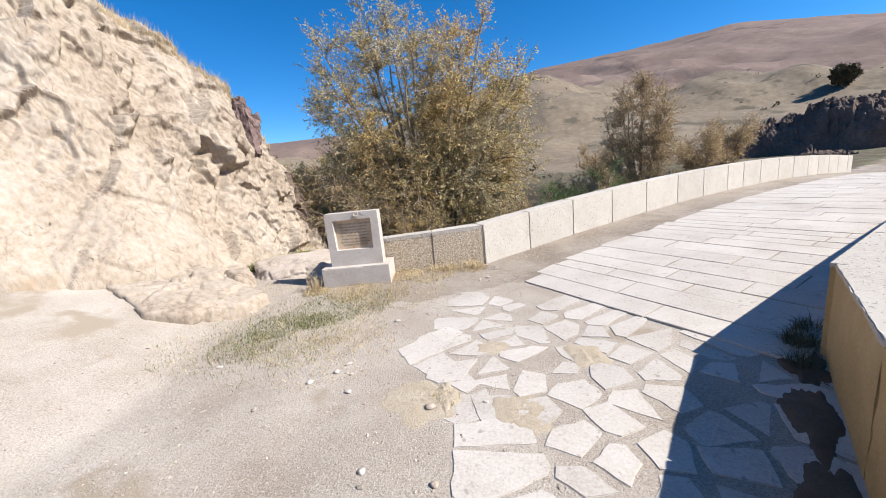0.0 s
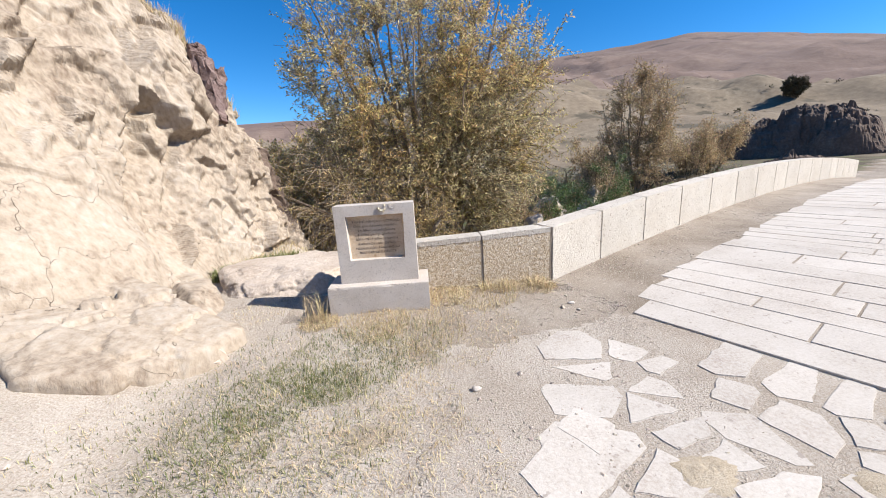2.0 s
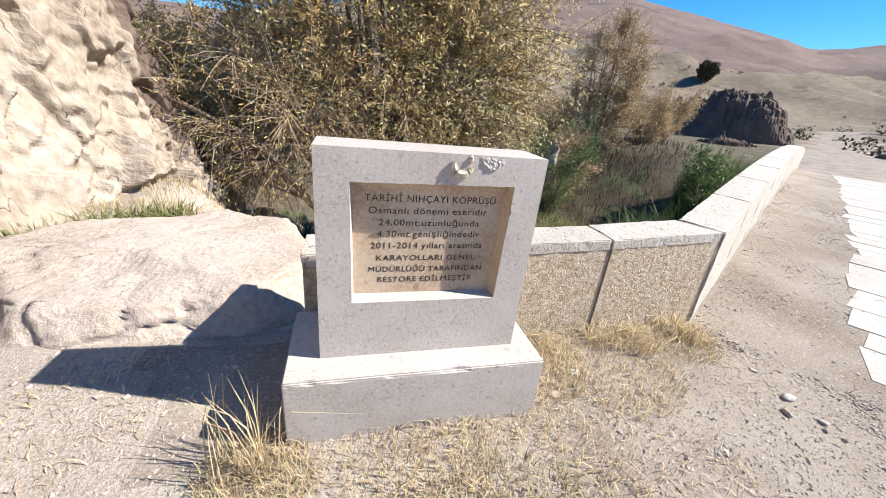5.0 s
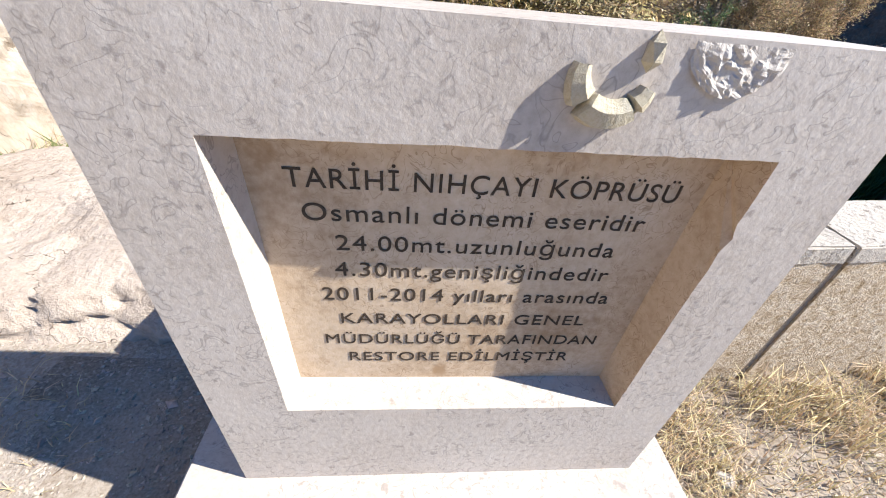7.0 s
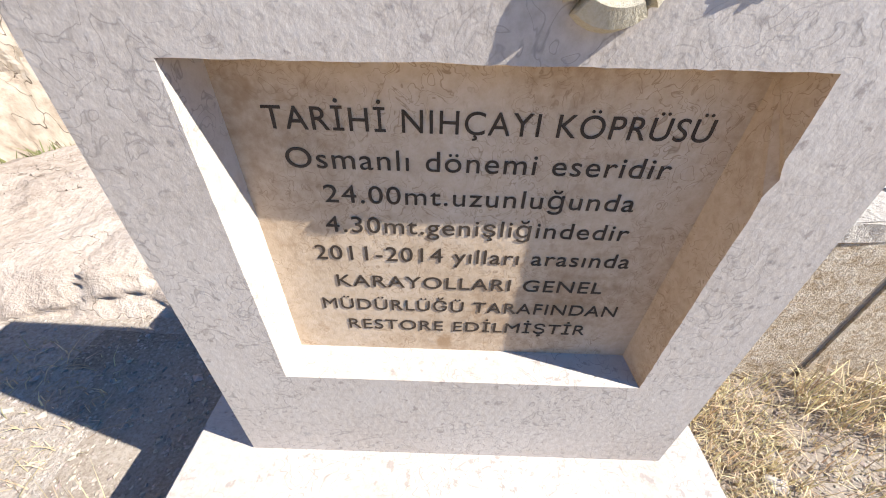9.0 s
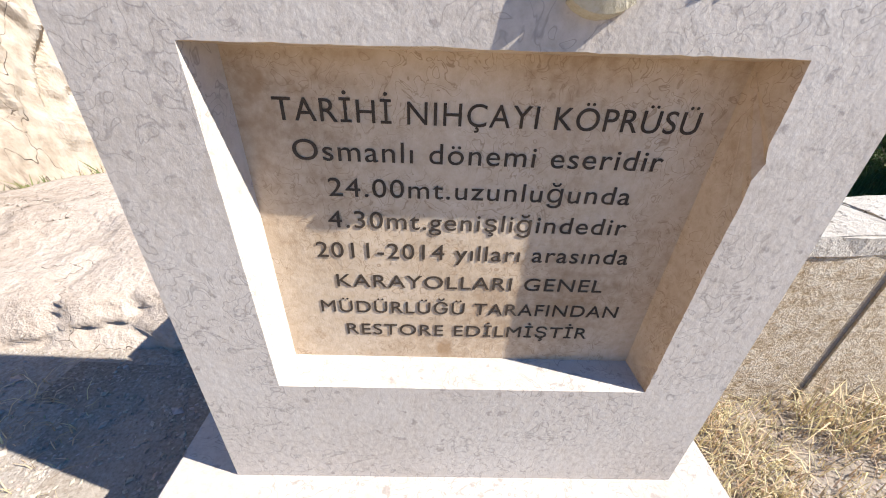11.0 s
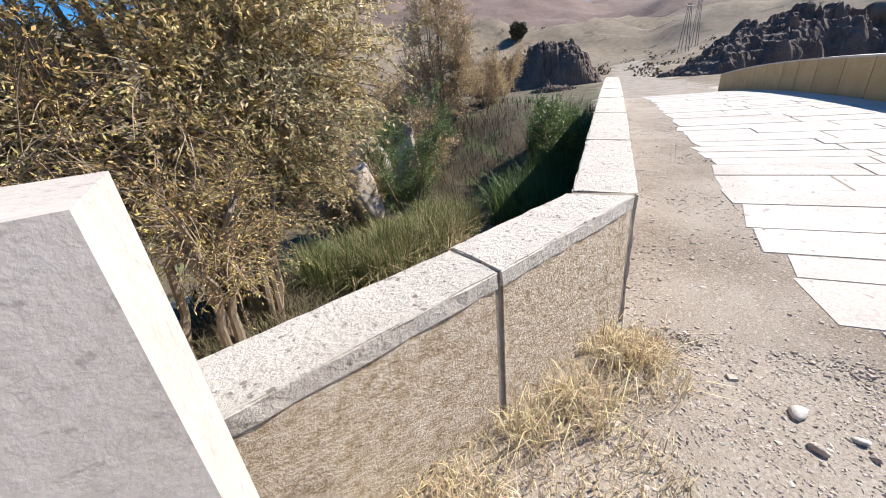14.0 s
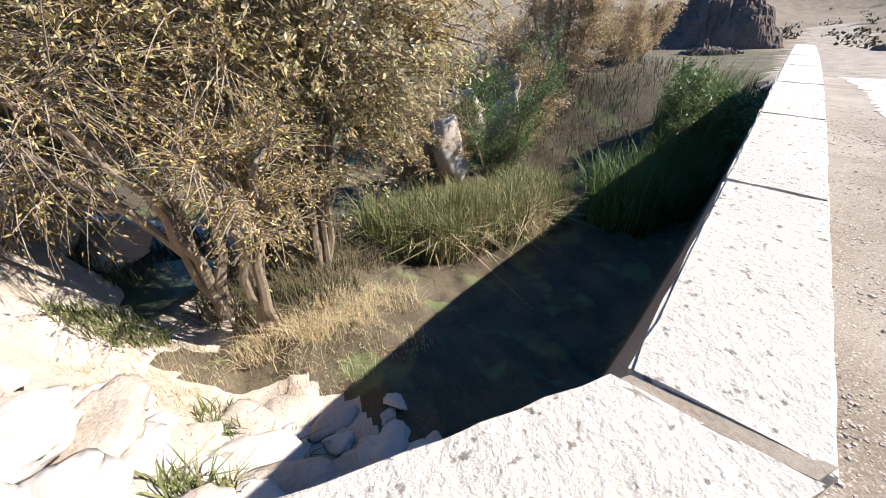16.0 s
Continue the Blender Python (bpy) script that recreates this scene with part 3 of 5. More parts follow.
# ---- memorial stone ----
SX0, SX1, SY, SZ0, SZ1, ST = -1.906, -1.160, 4.976, 0.35, 1.10, 0.195
RX0, RX1, RZ0, RZ1, RD = -1.803, -1.264, 0.576, 1.002, 0.055
stele = thing("memorial_stone", "pale limestone memorial stone with a recessed carved inscription", "memorial stone", at=((SX0 + SX1) / 2, SY + ST / 2, 0.08))
org = stele.location
bm = bmesh.new()
def _v(x, y, z):
    return bm.verts.new(Vector((x, y, z)) - org)
of = [_v(SX0, SY, SZ0), _v(SX1, SY, SZ0), _v(SX1, SY, SZ1), _v(SX0, SY, SZ1)]
rf = [_v(RX0 + 0.008, SY, RZ0), _v(RX1 - 0.010, SY, RZ0), _v(RX1, SY, RZ1), _v(RX0, SY, RZ1 - 0.005)]
ri = [_v(RX0 + 0.014, SY + RD, RZ0 + 0.006), _v(RX1 - 0.016, SY + RD, RZ0 + 0.006), _v(RX1 - 0.006, SY + RD, RZ1 - 0.004), _v(RX0 + 0.006, SY + RD, RZ1 - 0.008)]
ob_ = [_v(SX0, SY + ST, SZ0), _v(SX1, SY + ST, SZ0), _v(SX1, SY + ST, SZ1), _v(SX0, SY + ST, SZ1)]
for i in range(4):
    j = (i + 1) % 4
    bm.faces.new((of[i], of[j], rf[j], rf[i]))
    wall_face = bm.faces.new((rf[i], rf[j], ri[j], ri[i]))
    # right and top walls, turned from the sun, take the darker stone
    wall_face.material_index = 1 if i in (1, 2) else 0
    bm.faces.new((of[j], of[i], ob_[i], ob_[j]))
bm.faces.new(ob_[::-1])
bmesh.ops.recalc_face_normals(bm, faces=bm.faces[:])
rim_ = bmesh.ops.subdivide_edges(bm, edges=[bm.edges.get((rf[i], rf[(i + 1) % 4])) for i in range(4)], cuts=46)
rs_ = random.Random(44)
for v in rim_["geom_inner"]:
    if not isinstance(v, bmesh.types.BMVert):
        continue
    w = v.co + org
    wear = abs(rs_.gauss(0, 0.0005))
    if w.x > RX1 - 0.012 and RZ0 + 0.003 < w.z < RZ1 - 0.003:
        wear += 0.006 * max(0.0, 1 - abs(w.z - 0.912) / 0.014) + 0.0018 * max(0.0, 1 - abs(w.z - 0.86) / 0.03)
        v.co.x += wear
    elif w.z > RZ1 - 0.007:
        wear += 0.0018 * max(0.0, 1 - abs(w.x + 1.585) / 0.022)
        v.co.z += wear
    elif w.z < RZ0 + 0.002:
        v.co.z -= wear * 0.6
    else:
        v.co.x -= wear * 0.6
bmesh.ops.bevel(bm, geom=[e for e in bm.edges if len(e.link_faces) == 2 and e.calc_face_angle() > 0.5 and (e.verts[0] in of or e.verts[0] in ob_) and (e.verts[1] in of or e.verts[1] in ob_)], offset=0.003, segments=1, affect="EDGES")
worn_rim = [f for f in bm.faces if len(f.verts) > 4]
bmesh.ops.triangulate(bm, faces=worn_rim)
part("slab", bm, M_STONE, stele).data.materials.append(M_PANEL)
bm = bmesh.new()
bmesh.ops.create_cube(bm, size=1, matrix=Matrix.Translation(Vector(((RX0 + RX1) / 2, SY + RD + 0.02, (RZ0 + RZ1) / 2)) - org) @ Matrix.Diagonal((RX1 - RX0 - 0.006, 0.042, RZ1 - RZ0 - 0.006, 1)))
part("inscription_panel", bm, M_PANEL, stele, "brown-stained recessed panel with its warm shade put into the colour")
bm = block_mesh(0.955, ST + 0.24, 0.30, 0.005, 0.0, 3, 34)
for v in bm.verts:
    if v.co.z > 0.288 and v.co.y < -(ST + 0.24) / 2 + 0.012:
        bite = max(0.0, 0.4 + vnoise(v.co.x * 9, 0.3, seed=5)) * max(0.0, 0.5 + vnoise(v.co.x * 33, 0.7, seed=6))
        v.co.z -= 0.011 * bite
        v.co.y += 0.010 * bite
pl = part("plinth", bm, M_STONE, stele)
pl.location = Vector((-1.543, 4.86 + (ST + 0.24) / 2, 0.05)) - org


def lettering(text, x0, x1, z, height, parent):
    """One line of carved letters, each a piece of its own under the line."""
    cu = bpy.data.curves.new("line", "FONT")
    cu.body, cu.size, cu.extrude, cu.offset = text, 1.0, 0.01, 0.0
    cu.space_character = 1.10
    tmp = new("line", cu)
    me = bpy.data.meshes.new_from_object(tmp.evaluated_get(bpy.context.evaluated_depsgraph_get()))
    bpy.data.objects.remove(tmp)
    bm = bmesh.new()
    bm.from_mesh(me)
    lo, hi = min(v.co.x for v in bm.verts), max(v.co.x for v in bm.verts)
    for v in bm.verts:
        v.co = Vector((x0 + (v.co.x - lo) * (x1 - x0) / (hi - lo), SY + RD - 0.0016 - v.co.z * 0.04, z + v.co.y * height)) - org
    left, groups = set(bm.verts), []
    while left:
        todo, isle = [left.pop()], []
        while todo:
            v = todo.pop()
            isle.append(v)
            for e in v.link_edges:
                o = e.other_vert(v)
                if o in left:
                    left.discard(o)
                    todo.append(o)
        groups.append([min(v.co.x for v in isle), max(v.co.x for v in isle), isle])
    groups.sort(key=lambda g: g[0])
    merged = []
    for a, b, isle in groups:
        if merged and a < merged[-1][1] - 0.0012:
            merged[-1][1] = max(b, merged[-1][1])
            merged[-1][2] += isle
        else:
            merged.append([a, b, isle])
    line = new("inscription_line")
    line.parent = parent
    tagged(line, "dark carved letters reading " + text)
    for _, _, isle in merged:
        index = {v: k for k, v in enumerate(isle)}
        faces = {f for v in isle for f in v.link_faces}
        raw("letter", [v.co for v in isle], [[index[v] for v in f.verts] for f in faces], M_LETTER, line)
    bm.free()


LINES = (("TAR\u0130H\u0130 NIH\u00c7AYI K\u00d6PR\u00dcS\u00dc", -1.755, -1.303, 0.926, 0.0335), ("Osmanl\u0131 d\u00f6nemi eseridir", -1.742, -1.328, 0.884, 0.033),
         ("24.00mt.uzunlu\u011funda", -1.708, -1.352, 0.842, 0.032), ("4.30mt.geni\u015fli\u011findedir", -1.713, -1.346, 0.801, 0.032),
         ("2011-2014 y\u0131llar\u0131 aras\u0131nda", -1.733, -1.330, 0.758, 0.032), ("KARAYOLLARI GENEL", -1.712, -1.352, 0.712, 0.029),
         ("M\u00dcD\u00dcRL\u00dc\u011e\u00dc TARAFINDAN", -1.738, -1.320, 0.668, 0.029), ("RESTORE ED\u0130LM\u0130\u015eT\u0130R", -1.706, -1.354, 0.627, 0.029))
for text, x0, x1, z, h in LINES:
    lettering(text, x0, x1, z, h, stele)

# broken crescent relief, a star stub, and the scar where a piece came off
ev, ef = [], []
arc = [Vector((-1.456 + 0.030 * math.cos(q) * 1.05, SY - 0.004, 1.067 + 0.030 * math.sin(q))) - org for q in np.linspace(math.radians(165), math.radians(345), 15)]
tube_r = [0.006 + 0.008 * math.sin(math.pi * (i + 1) / 16) for i in range(15)]
EMBLEM = (ev, ef, arc, tube_r)
rows_, cols_ = 16, 26
sv = []
for i in range(cols_):
    for j in range(rows_):
        a, b = i / (cols_ - 1), j / (rows_ - 1)
        inside = math.sin(math.pi * a) ** 0.5 * math.sin(math.pi * min(b, 0.999) * 0.5 + 0.2) ** 0.5
        x = -1.398 + 0.085 * a
        z = 1.096 - 0.040 * b * (0.35 + 0.65 * math.sin(math.pi * a) ** 0.7)
        bumpy = 0.004 * float(fbm(np.array(x * 160), np.array(z * 160), seed=91))
        sv.append(Vector((x, SY - 0.0012 - max(0.0, bumpy + 0.002) * inside, z)) - org)
raw("scar", sv, grid_faces(cols_, rows_), M_SCAR, stele, "rough chipped scar near the top edge")

# ---- trees ----
def tube(verts, faces, pts, radii, sides=6):
    base = len(verts)
    for i, p in enumerate(pts):
        d = (pts[min(i + 1, len(pts) - 1)] - pts[max(i - 1, 0)]).normalized()
        a = d.orthogonal().normalized()
        b = d.cross(a)
        for k in range(sides):
            q = 2 * math.pi * k / sides
            verts.append(p + (a * math.cos(q) + b * math.sin(q)) * radii[i])
    for i in range(len(pts) - 1):
        for k in range(sides):
            j = (k + 1) % sides
            faces.append((base + i * sides + k, base + i * sides + j, base + (i + 1) * sides + j, base + (i + 1) * sides + k))
    faces.append(tuple(base + (len(pts) - 1) * sides + k for k in range(sides)))


def limb(rnd, start, way, length, r0, r1, bend=0.25, lift=0.1, steps=7):
    pts, d, p = [start.copy()], way.normalized(), start.copy()
    for i in range(steps):
        d = (d + Vector((rnd.gauss(0, bend), rnd.gauss(0, bend), rnd.gauss(0, bend) + lift)) * 0.5).normalized()
        p = p + d * (length / steps)
        pts.append(p.copy())
    return pts, [r0 + (r1 - r0) * i / steps for i in range(steps + 1)]


def leaf_cloud(seed, twigs, per, size, droop=0.2, loose=0.06):
    """Narrow leaves along twigs."""
    rs = np.random.RandomState(seed)
    tw = np.array([[tuple(p) for p in pts] for pts in twigs])
    n = len(tw) * per
    t = np.repeat(np.arange(len(tw)), per)
    i = rs.randint(0, tw.shape[1] - 1, n)
    f = rs.rand(n, 1)
    a, b = tw[t, i], tw[t, i + 1]
    d = b - a
    d /= np.linalg.norm(d, axis=1)[:, None] + 1e-9
    w = d * 0.6 + rs.randn(n, 3) * np.array([0.6, 0.6, 0.5]) - np.array([0, 0, droop])
    w /= np.linalg.norm(w, axis=1)[:, None]
    side = np.cross(w, rs.randn(n, 3))
    side /= np.linalg.norm(side, axis=1)[:, None]
    L = size * (0.7 + 0.7 * rs.rand(n, 1))
    W = size * (0.12 + 0.10 * rs.rand(n, 1))
    q = a + (b - a) * f + rs.randn(n, 3) * loose
    vs = np.stack([q, q + w * L * 0.5 + side * W, q + w * L, q + w * L * 0.5 - side * W], 1).reshape(-1, 3)
    return vs, (np.arange(n)[:, None] * 4 + np.arange(4)[None]).tolist()


def tree(name, label, at, stems, length, seed, mat, leaf=0.075, per=9, spread=0.5, branches=9, twigs=7, r0=0.09, fan=None, twig_len=0.8, low=0.2):
    rnd = random.Random(seed)
    t = thing(name, label, "tree", at=at)
    verts, faces, ends = [], [], []
    for k in range(stems):
        q = 2 * math.pi * (k + rnd.random() * 0.6) / stems
        tilt = rnd.uniform(0.25, 1.0) * spread
        way = Vector((math.cos(q) * tilt, math.sin(q) * tilt, 1))
        L = length * rnd.uniform(0.8, 1.1) * (1.0 - 0.25 * tilt / max(spread, 0.01))
        pts, rad = limb(rnd, Vector((math.cos(q) * 0.2, math.sin(q) * 0.2, -0.3)), way, L, r0 * rnd.uniform(0.7, 1.2), 0.012, 0.14, 0.11, 10)
        tube(verts, faces, pts, rad, 7)
        for b in range(branches):
            f = low + (1 - low) * (b + rnd.random()) / branches
            i = min(int(f * 10), 9)
            p = pts[i].lerp(pts[i + 1], f * 10 - i)
            d = (pts[i + 1] - pts[i]).normalized()
            out = Vector((rnd.gauss(0, 1), rnd.gauss(0, 1), rnd.gauss(0.25, 0.5))).normalized()
            bl = length * rnd.uniform(0.16, 0.30) * (1.0 - 0.3 * f)
            bp, br = limb(rnd, p, d * 0.7 + out * 0.9, bl, rad[i] * 0.5, 0.006, 0.22, 0.05, 6)
            tube(verts, faces, bp, br, 4)
            for w in range(twigs):
                g = rnd.uniform(0.15, 1.0) * 5.99
                i2 = int(g)
                p2 = bp[i2].lerp(bp[i2 + 1], g - i2)
                d2 = (bp[i2 + 1] - bp[i2]).normalized()
                o2 = Vector((rnd.gauss(0, 1), rnd.gauss(0, 1), rnd.gauss(0.2, 0.7))).normalized()
                tp, tr = limb(rnd, p2, d2 * 0.8 + o2 * 0.8, twig_len * rnd.uniform(0.5, 1.2), 0.006, 0.002, 0.2, 0.0, 4)
                tube(verts, faces, tp, tr, 3)
                if rnd.random() < 0.55 + 0.8 * f:
                    ends.append(tp)
    raw("trunk", verts, faces, M_BARK, t, "many thin brown stems fanning upward")
    lv, lf = leaf_cloud(seed, ends, per, leaf)
    raw("crown", lv, lf, mat, t, "sparse crown of narrow autumn leaves")
    return t


tube(*EMBLEM, 6)
raw("crescent", EMBLEM[0], EMBLEM[1], M_EMBLEM, stele, "broken yellowed crescent relief")
bm = bmesh.new()
bmesh.ops.create_icosphere(bm, subdivisions=1, radius=0.013, matrix=Matrix.Translation(Vector((-1.430, SY, 1.086)) - org) @ Matrix.Diagonal((0.7, 0.9, 1.2, 1)))
part("star_stub", bm, M_EMBLEM, stele, "yellowed stub of a broken star")

for tr_ in (
    ("shrub", "dark green shrub behind the willow", (5.2, 16.0, -2.6), 7, 4.8, 25, M_LEAF_G, dict(spread=0.6, branches=9, twigs=9, per=45, leaf=0.075, twig_len=0.6, low=0.1, r0=0.05)),
    ("shrub", "brown leafless shrub on the far bank", (15.5, 22.0, -2.0), 7, 2.9, 28, M_LEAF_B, dict(spread=0.9, branches=9, twigs=10, per=24, leaf=0.10, twig_len=0.7, low=0.1, r0=0.05)),
    ("shrub", "dry brown shrub on the far bank", (7.4, 18.5, -2.9), 7, 3.4, 29, M_LEAF_B, dict(spread=0.9, branches=8, twigs=10, per=24, leaf=0.10, twig_len=0.6, low=0.1, r0=0.05)),
    ("shrub", "brown thorny shrub below the far bank", (8.8, 22.4, 0), 7, 2.8, 41, M_LEAF_B, dict(spread=0.9, branches=8, twigs=8, per=22, leaf=0.10, twig_len=0.6, low=0.1, r0=0.04)),
    ("shrub", "brown thorny shrub below the far bank", (6.4, 21.6, 0), 7, 2.6, 42, M_LEAF_B, dict(spread=0.9, branches=8, twigs=8, per=22, leaf=0.10, twig_len=0.6, low=0.1, r0=0.04)),
    ("shrub", "olive shrub on the far bank", (4.4, 20.4, 0), 7, 3.0, 43, M_LEAF, dict(spread=0.9, branches=8, twigs=8, per=22, leaf=0.10, twig_len=0.6, low=0.1, r0=0.04)),
    ("shrub", "olive shrub on the far bank", (13.2, 20.6, 0), 7, 2.4, 44, M_LEAF_B, dict(spread=0.9, branches=8, twigs=8, per=22, leaf=0.10, twig_len=0.6, low=0.1, r0=0.04)),
    ("shrub", "green leafy shrub beside the bridge", (10.8, 13.9, -2.4), 8, 3.2, 30, M_LEAF_G, dict(spread=0.7, branches=9, twigs=8, per=20, leaf=0.12, twig_len=0.5, low=0.1, r0=0.04)),
    ("shrub", "dark green bush on a far slope", (88.0, 89.0, None), 9, 4.8, 31, M_SCRUB, dict(spread=0.95, branches=9, twigs=7, per=20, leaf=0.55, twig_len=0.7, low=0.1, r0=0.1)),
):
    nm, lb, at_, st_, ln_, sd_, mt_, kw_ = tr_
    if at_[2] is None:
        at_ = (at_[0], at_[1], ground_z(at_[0], at_[1]))
    else:
        at_ = (at_[0], at_[1], ground_z(at_[0], at_[1]) + 0.1)
    tree(nm, lb, at_, st_, ln_, sd_, mt_, **kw_)


def crown_tree(name, label, at, lobes, stems, targets, seed, mat, leaf=0.09, per=34, twigs=9, twig_len=0.7, r0=0.08, rise=0.55, droop=0.15, base=0.3, lean=0.35):
    """A tree whose boughs fill a crown of rounded lobes (x, y, z, rx, ry, rz from its foot)."""
    rnd, rs_ = random.Random(seed), np.random.RandomState(seed)
    at = Vector((at[0], at[1], ground_z(at[0], at[1])))
    t = thing(name, label, "tree", at=at)
    lb = np.array(lobes, float)
    vol = lb[:, 3] * lb[:, 4] * lb[:, 5]
    pick = rs_.choice(len(lb), targets, p=vol / vol.sum())
    ray = rs_.randn(targets, 3)
    ray /= np.linalg.norm(ray, axis=1)[:, None]
    reach = (0.35 + 0.65 * rs_.rand(targets) ** 0.5) * (0.92 + 0.16 * vnoise(ray[:, 0] * 2.5 + 9, ray[:, 1] * 2.5, ray[:, 2] * 2.5, seed))
    goal = lb[pick, :3] + ray * lb[pick, 3:] * reach[:, None]
    goal[:, 2] = np.maximum(goal[:, 2], 0.35)
    tips = [int(np.argmax(goal[:, 2]))]
    score = goal[:, 2] * 0.35
    while len(tips) < stems:
        gap = np.min([np.hypot(*(goal[:, :2] - goal[k, :2]).T) for k in tips], axis=0)
        tips.append(int(np.argmax(np.where(goal[:, 2] > np.median(goal[:, 2]), gap + score, 0))))
    verts, faces, ends, nodes = [], [], [], []

    def bow(p, c, q, n, wob):
        out = []
        for i in range(n + 1):
            f = i / n
            v = p * (1 - f) ** 2 + c * (2 * f * (1 - f)) + q * f ** 2
            out.append(v + Vector((rnd.gauss(0, wob), rnd.gauss(0, wob), rnd.gauss(0, wob))) * (1 if 0 < i < n else 0))
        return out

    for k in tips:
        g = Vector(goal[k])
        foot = Vector((g.x, g.y, 0)).normalized() * base * rnd.uniform(0.4, 1) + Vector((0, 0, -0.25))
        mid = Vector((foot.x + (g.x - foot.x) * lean * rnd.uniform(0.7, 1.3), foot.y + (g.y - foot.y) * lean * rnd.uniform(0.7, 1.3), g.z * rise))
        pts = bow(foot, mid, g, 12, 0.035)
        rad = [r0 * rnd.uniform(0.8, 1.2) * (1 - i / 12.5) + 0.008 for i in range(13)]
        tube(verts, faces, pts, rad, 7)
        nodes += [(pts[i], (pts[i + 1] - pts[i]).normalized(), rad[i]) for i in range(2, 12)]
    where = np.array([tuple(v[0]) for v in nodes])
    for k in range(targets):
        g = goal[k]
        cost = np.linalg.norm(where - g, axis=1) + 2.0 * np.maximum(0, where[:, 2] - g[2] + 0.35)
        p, way, r = nodes[int(np.argmin(cost))]
        g = Vector(g)
        dist = (g - p).length
        bp = bow(p, p + way * dist * 0.55, g, 6, 0.03 * min(dist, 1))
        tube(verts, faces, bp, [max(0.006, min(r * 0.55, 0.03)) * (1 - 0.8 * i / 6) for i in range(7)], 4)
        out = (g - Vector(lb[pick[k], :3])).normalized()
        for w in range(twigs):
            f = rnd.uniform(0.35, 1.0) * 5.99
            i = int(f)
            p2 = bp[i].lerp(bp[i + 1], f - i)
            d2 = (bp[i + 1] - bp[i]).normalized()
            o2 = Vector((rnd.gauss(0, 1), rnd.gauss(0, 1), rnd.gauss(0, 1))).normalized()
            tp, tr = limb(rnd, p2, d2 * 0.5 + out * 0.3 + o2 * 0.75 + Vector((0, 0, 0.25 - droop)), twig_len * rnd.uniform(0.5, 1.2), 0.007, 0.0025, 0.15, -droop * 0.5, 4)
            tube(verts, faces, tp, tr, 3)
            ends.append(tp)
    raw("trunk", verts, faces, M_BARK, t, "brown stems fanning upward into fine twigs")
    lv, lf = leaf_cloud(seed, ends, per, leaf, droop, 0.03)
    raw("crown", lv, lf, mat, t, "airy crown of narrow autumn leaves")
    return t


crown_tree("willow_tree", "tall multi-stemmed willow with silvery olive and golden autumn leaves", (-0.75, 11.4), ((-1.1, 0, 5.3, 2.7, 2.3, 3.8), (1.65, 0.1, 4.9, 2.1, 2.0, 3.7), (-0.2, 0.2, 3.6, 3.8, 2.5, 2.3)), 26, 580, 11, M_LEAF, 0.080, 27, 9, 0.8, 0.07)
crown_tree("willow_tree", "small willow with a straight trunk and yellow-green leaves", (-1.25, 9.45), ((0.15, -0.1, 2.3, 0.9, 0.9, 0.8), (0.6, 0.1, 1.8, 0.6, 0.7, 0.5)), 3, 44, 21, M_LEAF_Y, 0.048, 13, 8, 0.5, 0.065, 0.75, 0.3, 0.04, 0.04)
crown_tree("willow_tree", "willow with brown and golden drooping leaves over the bank", (-1.85, 10.0), ((-1.5, -0.2, 3.0, 2.0, 1.2, 1.1), (-2.6, 0.3, 2.3, 1.4, 1.1, 0.8), (0.0, 0, 3.2, 1.3, 1.1, 1.0)), 5, 130, 22, M_LEAF_Y, 0.052, 9, 11, 0.9, 0.075, 0.72, 0.5, 0.05, 0.03)
crown_tree("shrub", "dark brown leafy shrub on the stream bank", (2.6, 16.0), ((0, 0, 1.8, 1.7, 1.3, 1.7),), 6, 110, 24, M_LEAF_B, 0.08, 26, 8, 0.5, 0.05)
crown_tree("shrub", "yellow olive shrub in the gap beside the cliff", (-4.3, 11.6), ((0, 0, 1.5, 1.2, 1.0, 1.5), (-0.9, 0.6, 1.9, 1.1, 1.0, 1.6)), 6, 120, 26, M_LEAF_Y, 0.075, 30, 8, 0.5, 0.04)
crown_tree("shrub", "tall olive shrub behind the cliff edge", (-5.0, 13.4), ((0, 0, 2.2, 1.5, 1.2, 2.2),), 6, 110, 27, M_LEAF_Y, 0.08, 28, 8, 0.5, 0.04)
crown_tree("autumn_tree", "thin brown-leaved tree standing across the stream", (9.5, 19.6), ((0, 0, 4.0, 1.8, 1.6, 2.6), (0.2, 0, 2.3, 2.2, 1.8, 1.5)), 12, 240, 12, M_LEAF_B, 0.09, 18, 9, 0.75, 0.06, 0.5, 0.1, 0.2, 0.55)


